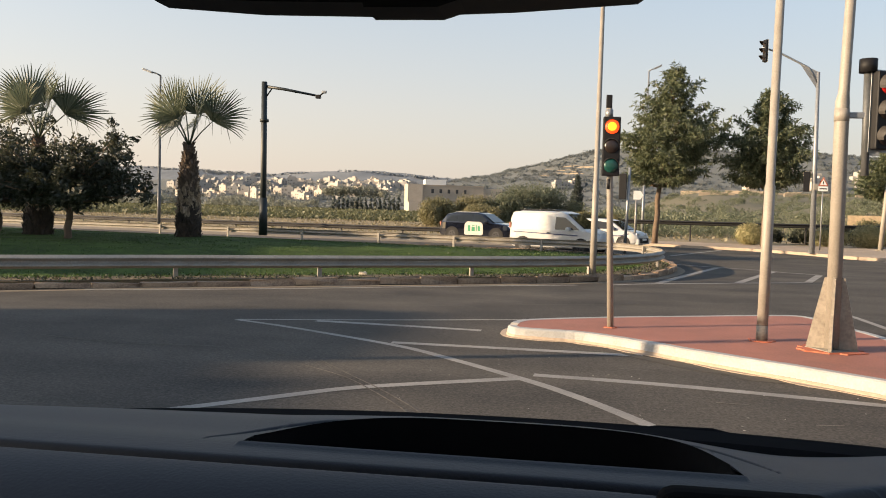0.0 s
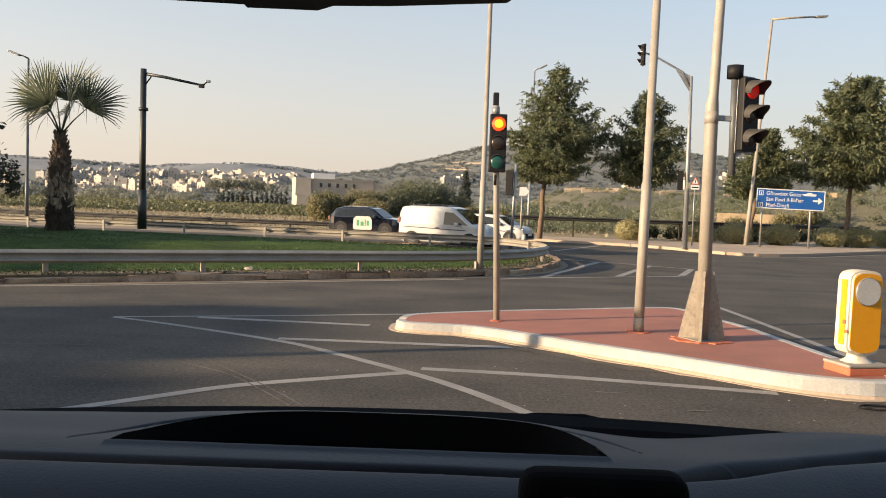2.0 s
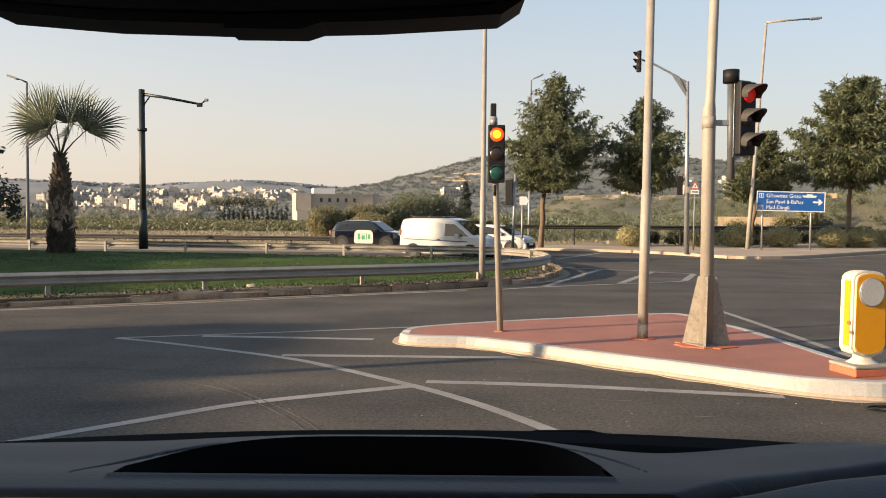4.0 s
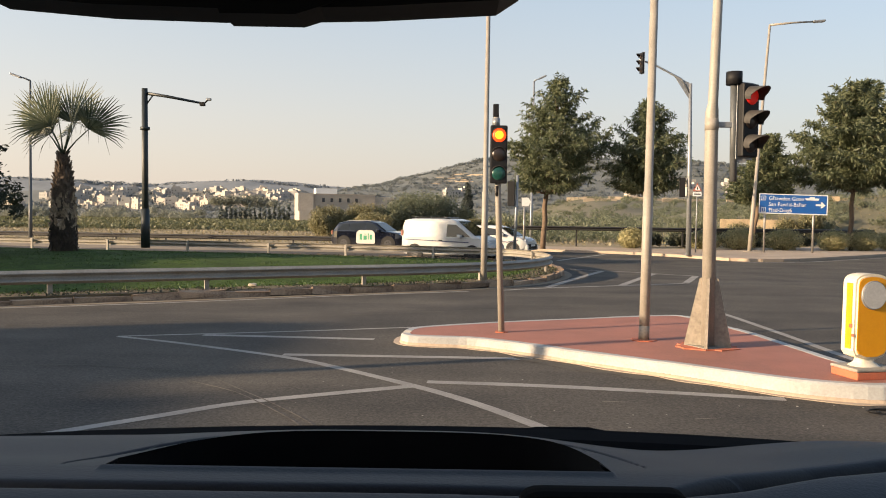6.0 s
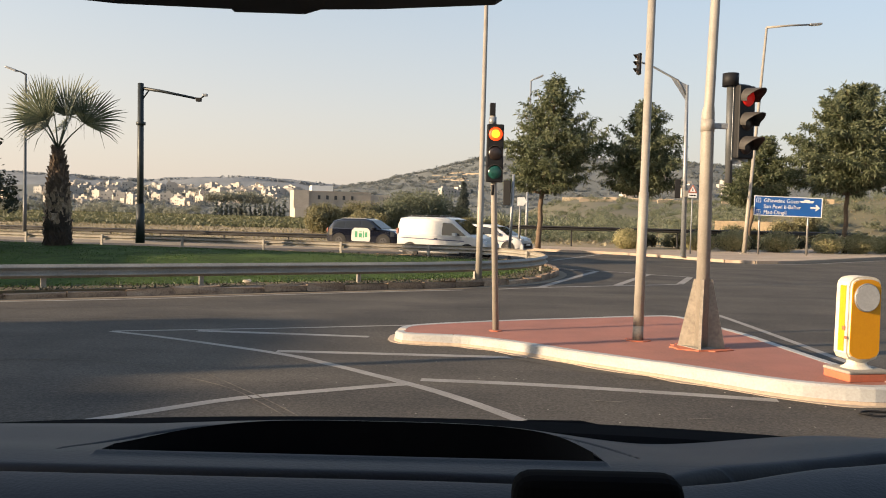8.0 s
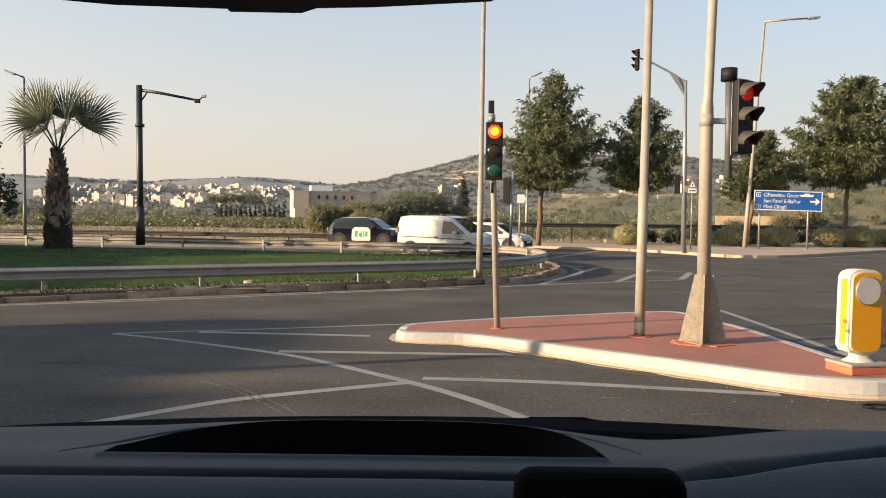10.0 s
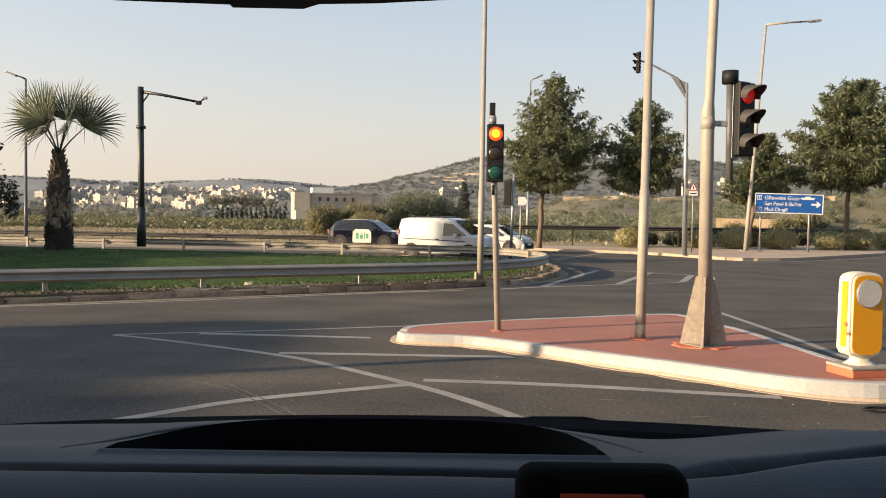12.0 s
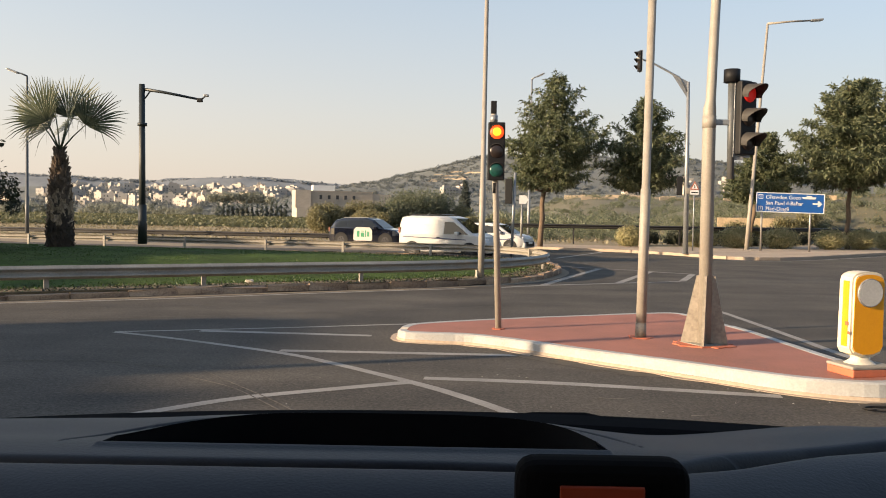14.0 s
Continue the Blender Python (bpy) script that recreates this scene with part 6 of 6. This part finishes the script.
def house_mesh(seed):
    """Flat-roofed blocks set together, with parapets, roof rooms and a setback."""
    rng = random.Random(seed)
    w, d, h = rng.uniform(6, 17), rng.uniform(7, 11), rng.choice((4.0, 4.5, 6.5, 7.0, 7.5, 10.5))
    bm = box(-w / 2, w / 2, -d / 2, d / 2, -5, h)
    box(-w / 2, w / 2, -d / 2, -d / 2 + 0.3, h, h + 0.9, bm=bm)
    box(-w / 2, -w / 2 + 0.3, -d / 2 + 0.3, d / 2, h, h + 0.9, bm=bm)
    x0 = rng.uniform(-w / 2.4, 0)
    box(x0, x0 + rng.uniform(2.5, w / 2.5), -d / 4, d / 4, h, h + 2.7, bm=bm)
    e = rng.uniform(3, 8)
    box(w / 2, w / 2 + e, -d / 2 + rng.uniform(0.5, 3), d / 2, -5, h * rng.uniform(0.5, 0.8), bm=bm)
    if rng.random() < 0.5:
        box(-w / 2 - rng.uniform(2, 6), -w / 2, -d / 2 + 1.5, d / 2 - 1, -5, h * rng.uniform(0.45, 0.7), bm=bm)
    return bm, w, d, h


protos = []
for s in range(12):
    ob = tagged(new("house"), "pale limestone town house with flat roof", "house", "town houses")
    bm, w, d, h = house_mesh(s)
    part("wall", bm, HOUSE, ob)
    gap = 3.0 + 0.4 * (s % 4)
    for fl in range(int(h // 3.2)):
        for k in range(int(w // gap)):
            if (k * 7 + fl * 3 + s) % 5 == 0:
                continue
            x = -w / 2 + gap / 2 + k * gap
            part("window", box(x - 0.55, x + 0.55, -d / 2 - 0.1, -d / 2 + 0.1, fl * 3.2 + 0.9, fl * 3.2 + 2.3), DARK_GAP, ob)
    protos.append(ob)
rng = np.random.default_rng(91)
for k in range(190):
    x = -470 + 300 * rng.random() ** 0.85 if k < 160 else rng.uniform(-190, -40)
    y = rng.uniform(840, 1048)
    t = (y - 720) / 330
    z = np.interp(x, [-700, -500, -300, -160, -60, 40], [20, 34, 30, 34, 26, 6]) * t * t * (3 - 2 * t) - 2
    m = pose(x, y, z, 0, 0, rng.choice((-34, -20, 12, 30)) + rng.normal() * 6)
    if k < 12:
        protos[k].matrix_basis = m
    else:
        copy_thing(protos[k % 12], m)
for x, y, p in ((5.0, 762, 0), (17.0, 770, 3)):
    copy_thing(protos[p], pose(x, y, ridge_height(x, y, *HILL) - 1.0, 0, 0, 20))
for k in range(26):
    x, y = rng.uniform(-900, -430), rng.uniform(2440, 2500)
    copy_thing(protos[k % 12], pose(x, y, 94 + 6 * hum(x, 1, 0.01), 0, 0, rng.uniform(-25, 25)))
for k in range(9):
    x, y = rng.uniform(170, 340), rng.uniform(720, 820)
    copy_thing(protos[(k * 3) % 7], pose(x, y, ridge_height(x, y, *HILL), 0, 0, rng.uniform(-25, 25)))
for k in range(14):
    x, y = rng.uniform(60, 200), rng.uniform(370, 455)
    w = tagged(new("field_wall"), "long ochre field wall of dry stone", "wall", "field walls")
    part("wall", box(-rng.uniform(4, 10), rng.uniform(4, 10), -0.4, 0.4, -1.2, rng.uniform(0.7, 1.5), 0.1), TERRACE, w)
    w.matrix_basis = pose(x, y, slope(x, y), 0, 0, rng.uniform(-15, 15))

# trees along the far skyline
sky_line = []
for k in range(700):
    x = rng.uniform(-1500, 500)
    sky_line.append((x, rng.uniform(2380, 2500), np.interp(x, [-1300, -900, -600, -300, 0, 300, 1600], [112, 96, 112, 92, 85, 80, 90]) - rng.uniform(1, 9), rng.uniform(6, 14), rng.uniform(2.5, 5.5)))
wood("skyline_trees", sky_line, 98, LEAF_SKYLINE, "haze-tinted trees along the far ridge", 26, 3.4)

for x, y, ln in ((80.0, 440.0, 10.0), (91.0, 434.0, 7.0), (103.0, 442.0, 13.0), (122.0, 436.0, 8.0), (66.0, 420.0, 6.0)):
    w = tagged(new("field_wall"), "long ochre field wall of dry stone", "wall", "field walls")
    part("wall", box(-ln / 2, ln / 2, -0.4, 0.4, -1.2, 1.7, 0.1), TERRACE, w)
    w.matrix_basis = pose(x, y, slope(x, y), 0, 0, -18)
for x, y, a, ln, top in ((26.0, 68.0, -20, 5.2, 2.15), (37.0, 80.0, -20, 4.0, 4.6)):
    w = tagged(new("field_wall"), "sunlit ochre limestone wall on the bank", "wall", "field walls")
    part("wall", box(-ln / 2, ln / 2, -0.25, 0.25, -0.3, top - bank(x, y), 0.05), STONE_WALL, w)
    w.matrix_basis = pose(x, y, bank(x, y), 0, 0, a)

# scrub and small trees on the hill, haze mixed into their leaf colour
spots = []
for k in range(3000):
    x, y = rng.uniform(-230, 480), (rng.uniform(640, 1000) if k < 2100 else rng.uniform(965, 1010))
    spots.append((x, y, ridge_height(x, y, *HILL) - 1.5, rng.uniform(2.5, 7), rng.uniform(2, 5.5)))
wood("hill_scrub", spots, 96, LEAF_HAZY, "haze-tinted grey-green scrub and small trees on the hillside", 80, 0.9)


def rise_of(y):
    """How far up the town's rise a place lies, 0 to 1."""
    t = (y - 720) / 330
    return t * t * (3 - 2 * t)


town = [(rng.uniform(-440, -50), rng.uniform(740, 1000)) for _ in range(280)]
wood("town_trees", [(x, y, 31 * rise_of(y) - 1.5, rng.uniform(5, 11), rng.uniform(4, 8)) for x, y in town], 97, LEAF_HAZY, "haze-tinted grey-green trees between the town houses", 80, 1.1)

# the long limestone building on the plain
farm = thing("limestone_building", (-37.0, 300, 0.0), "long yellow limestone building with a flat roof", "building", turn=17)
part("wall", box(-13.0, 10.5, 0, 12, -1, 10.4), LIME, farm)
part("rear_wing", box(10.52, 18, 1.2, 12, -1, 10.0), LIME, farm, "set back end wing")
part("tower", box(-18.6, -13.02, -1.5, 10, -1, 10.9), LIME, farm, "projecting sunlit end block")
part("roof_room", box(-11.5, -3.5, 3, 9, 10.4, 12.9), WHITE_SHEET, farm, "white roof room")
part("parapet", box(-13.0, 10.6, -0.15, 0.15, 10.4, 10.8), LIME, farm)
for i in range(5):
    part("window", box(-9.6 + i * 3.1, -8.6 + i * 3.1, -0.08, 0.3, 7.7, 9.2), DARK_GAP, farm)
    part("window_sill", box(-9.75 + i * 3.1, -8.45 + i * 3.1, -0.16, -0.01, 7.5, 7.68), LIME, farm)
part("annex", box(-19, -9, -9, -2, -1, 4.2), LIME, farm, "low annex")

# terraces of ochre walling on the hill
tr = tagged(new("terraces"), "ochre dry-stone terrace walls on the hillside", "terrace walls", kind="structure")
rng = np.random.default_rng(95)
for k in range(22):
    x, y = rng.uniform(-14, 36), rng.choice([850, 868, 886, 904])
    w = rng.uniform(7, 20)
    z = ridge_height(x, y, *HILL)
    q = part("terrace_wall", box(-w / 2, w / 2, 0, 3, -14, rng.uniform(0.3, 1.2), 0.2), TERRACE, tr)
    q.matrix_basis = pose(x, y, z, 0, 0, rng.uniform(-38, -24))

# blocks added out of view to the left, their heights set to shade the left of the junction
for y0, y1, h in ((-45, -15.4, 16.5), (-15.3, -7.75, 11.02), (-7.7, -6.75, 10.8), (-6.7, -2.35, 11.12), (3.0, 25, 9.8)):
    b = tagged(new("side_house"), "unseen added block that casts shade on the junction", "building", "side houses")
    part("wall", box(-46.5, -45, y0, y1, -0.2, h), LIME, b)
    part("parapet", box(-46.6, -44.9, y0, y1, h, h + 0.3), LIME, b)

# a lamp post out of view whose long shadow lies across the road
lamp_post((-13.0, 5.05, 0.0), 4.6, 0.12, 0.10, None, "plain steel post at the roadside")

# the car that carries the camera: cabin, dashboard, mirror
CAR = thing("own_car", (0.0, 0.0, 0.0), "dark interior of a stationary car facing the junction", "car")


def rise(v, a, b):
    t = min(1.0, max(0.0, (v - a) / (b - a)))
    return t * t * (3 - 2 * t)


def dash_top(x, y):
    """Height of the dashboard's upper skin."""
    z = 1.585 - 0.225 * 0.012 * math.log1p(math.exp((y - 0.54) / 0.012))
    z += 0.0160 * math.exp(-(abs(x + 0.065) / (0.19 if x < -0.065 else 0.205)) ** 4) * rise(y, 0.56, 0.70)
    z += 0.0100 * rise(-x, 0.16, 0.34) * rise(y, 0.58, 0.72)
    z -= 0.03 * x * x * rise(y, 0.62, 0.76)
    z += 0.017 * rise(x, 0.19, 0.40) * rise(y, 0.52, 0.68)
    return z


def tray_lips(x):
    """Near and far edge of the oval tray at x, or None beside it."""
    u = (x + 0.056) / 0.174
    if abs(u) >= 1:
        return None
    return 0.536, 0.536 + 0.001 + 0.161 * (1 - abs(u) ** (2.2 if u < 0 else 8.0)) ** 0.42


CREASE = ([-0.8, 0.0, 0.10, 0.150, 0.206, 0.266, 0.327, 0.40, 0.8], [0.496, 0.499, 0.495, 0.499, 0.528, 0.560, 0.582, 0.598, 0.62])


def dash_height(x, y):
    z = dash_top(x, y)
    c = np.interp(x, *CREASE)
    z -= (0.011 + 0.026 * rise(x, 0.14, 0.2)) * math.exp(-((y - c) / (0.0046 + 0.0040 * rise(x, 0.14, 0.2))) ** 2)
    z -= 3.2 * max(0.0, c - 0.012 - y) ** 1.9
    if x < -0.2:
        s = 0.40 + 0.35 * (-0.33 - x)
        z -= 0.007 * math.exp(-((y - s) / 0.006) ** 2) if y < c - 0.01 else 0
    lips = tray_lips(x)
    if lips:
        for e in lips:
            z += 0.0022 * math.exp(-((y - e) / 0.006) ** 2)
    # shallow seams beside the tray
    u = (x + 0.056) / 0.205
    if 0.62 < abs(u) < 1.0:
        e = 0.532 + (0.185 * (1 - abs(u) ** 2.2) ** 0.55 if u < 0 else 0.182 * (1 - abs(u) ** 5) ** 0.45)
        z -= 0.007 * rise(1 - abs(u), 0.0, 0.01) * rise(abs(u), 0.62, 0.72) * math.exp(-((y - e) / 0.0048) ** 2)
    return z


def dashboard():
    xs = np.concatenate([np.linspace(-0.80, -0.29, 110), np.arange(-0.288, 0.200, 0.0016), np.linspace(0.202, 0.80, 160)])
    v, skin = [], []
    rows = 60 + 150 + 130
    for x in xs:
        lips = tray_lips(x) or (0.5365, 0.5365)
        ys = np.concatenate([np.linspace(0.20, 0.44, 60, endpoint=False), np.linspace(0.44, lips[0], 150), np.linspace(lips[1], 0.775, 130)])
        v += [(x, y, dash_height(x, y)) for y in ys]
    for i in range(len(xs) - 1):
        for j in range(rows - 1):
            a = i * rows + j
            if j == 209 and (tray_lips(xs[i]) or tray_lips(xs[i + 1])):
                continue
            skin.append((a, a + rows, a + rows + 1, a + 1))
    raw("dashboard_skin", v, skin, DASH, CAR, "dark blue-grey moulded dashboard top", smooth=True)
    # the tray: a bowl that hangs from the lips
    v, f, m = [], [], 15
    cols = [x for x in xs if tray_lips(x)]
    for x in cols:
        n0, n1 = tray_lips(x)
        u = (x + 0.056) / 0.174
        deep = 0.09 * (1 - abs(u) ** 6)
        for j in range(m):
            t = j / (m - 1)
            y = n0 + (n1 - n0) * t
            v.append((x, y, dash_height(x, n0) * (1 - t) + dash_height(x, n1) * t - deep * min(1.0, 9 * min(t, 1 - t))))
    for i in range(len(cols) - 1):
        for j in range(m - 1):
            a = i * m + j
            f.append((a, a + m, a + m + 1, a + 1))
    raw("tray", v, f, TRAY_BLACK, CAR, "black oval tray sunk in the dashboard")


dashboard()
part("dash_front", box(-0.8, 0.8, 0.15, 0.2, 0.9, 1.40, 0.01), DASH, CAR)
bm = bmesh.new()
n = 40
for i in range(n + 1):
    x = -0.85 + 1.7 * i / n
    sag = 0.075 * x * x
    for y, z in ((0.776, 1.515 - sag), (0.81, 1.533 - sag), (0.84, 1.5360 - sag), (0.88, 1.515 - sag), (0.88, 1.42)):
        bm.verts.new((x, y, z))
bm.verts.ensure_lookup_table()
for i in range(n):
    for j in range(4):
        a = i * 5 + j
        bm.faces.new((bm.verts[a], bm.verts[a + 5], bm.verts[a + 6], bm.verts[a + 1]))
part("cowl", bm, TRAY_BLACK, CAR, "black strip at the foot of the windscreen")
part("wiper", tube([(0.06, 0.845, 1.5225), (0.10, 0.845, 1.5265), (0.155, 0.845, 1.527), (0.19, 0.845, 1.520), (0.27, 0.845, 1.510), (0.60, 0.845, 1.47)], [0.005, 0.009, 0.009, 0.009, 0.010, 0.006], 8), TRAY_BLACK, CAR, "black wiper arm")
# rear-view mirror hanging before the camera
prof = [(-0.141, 0.030), (-0.138, 0.014), (-0.128, 0.006), (-0.07, 0.0015), (0.0, 0.0), (0.07, 0.002), (0.134, 0.006), (0.146, 0.014), (0.150, 0.030), (0.150, 0.055), (0.128, 0.072), (-0.128, 0.072), (-0.141, 0.055)]
mir = part("mirror", prism(prof, -0.018, 0.018, bevel=0.005), BLACK, CAR, "black back of the rear-view mirror")
mir.matrix_basis = pose(-0.107, 0.42, 1.858, 90, 0, 0)
tab = part("mirror_tab", prism([(-0.008, 0.004), (-0.006, -0.0024), (0.032, -0.0026), (0.052, 0.004)], -0.014, 0.014), BLACK, mir, "small black tab under the mirror")
part("mirror_stalk", rod((-0.107, 0.43, 1.9), (-0.107, 0.60, 2.05), 0.012), BLACK, CAR)
# shell of the cabin
part("roof_lining", box(-0.8, 0.8, -1.6, 0.35, 2.06, 2.10, 0.01), CABIN, CAR)
for s in (-1, 1):
    part("door_card", box(s * 0.83 - 0.03, s * 0.83 + 0.03, -1.6, 0.9, 0.5, 1.50, 0.01), CABIN, CAR)
    part("door_pillar", box(s * 0.80 - 0.04, s * 0.80 + 0.04, -0.75, -0.55, 1.50, 2.08, 0.01), CABIN, CAR)
    part("screen_pillar", rod((s * 0.88, 0.92, 1.46), (s * 0.76, 0.36, 2.08), 0.04), CABIN, CAR)
    for y in (1.25, -1.25):
        part("wheel", rod((s * 0.62, y, 0.33), (s * 0.82, y, 0.33), 0.33, 0.33, 24), TYRE, CAR)
part("rear_wall", box(-0.85, 0.85, -1.66, -1.6, 0.5, 2.1, 0.01), CABIN, CAR)
part("floor_pan", box(-0.85, 0.85, -1.66, 0.9, 0.32, 0.5, 0.01), CABIN, CAR)
part("bonnet", box(-0.75, 0.75, 0.93, 1.75, 0.35, 1.12, 0.06), BLACK, CAR)

device = thing("dash_display", (0.0725, 0.36, 1.56), "small black rounded display with orange screen", "display")
part("case", box(-0.0365, 0.0415, -0.012, 0.012, 0.0, 0.0735, 0.0115, seg=5), TRAY_BLACK, device)
part("screen", box(-0.018, 0.019, -0.0145, -0.0118, 0.012, 0.0645, 0.001), SCREEN, device, "dim orange screen")
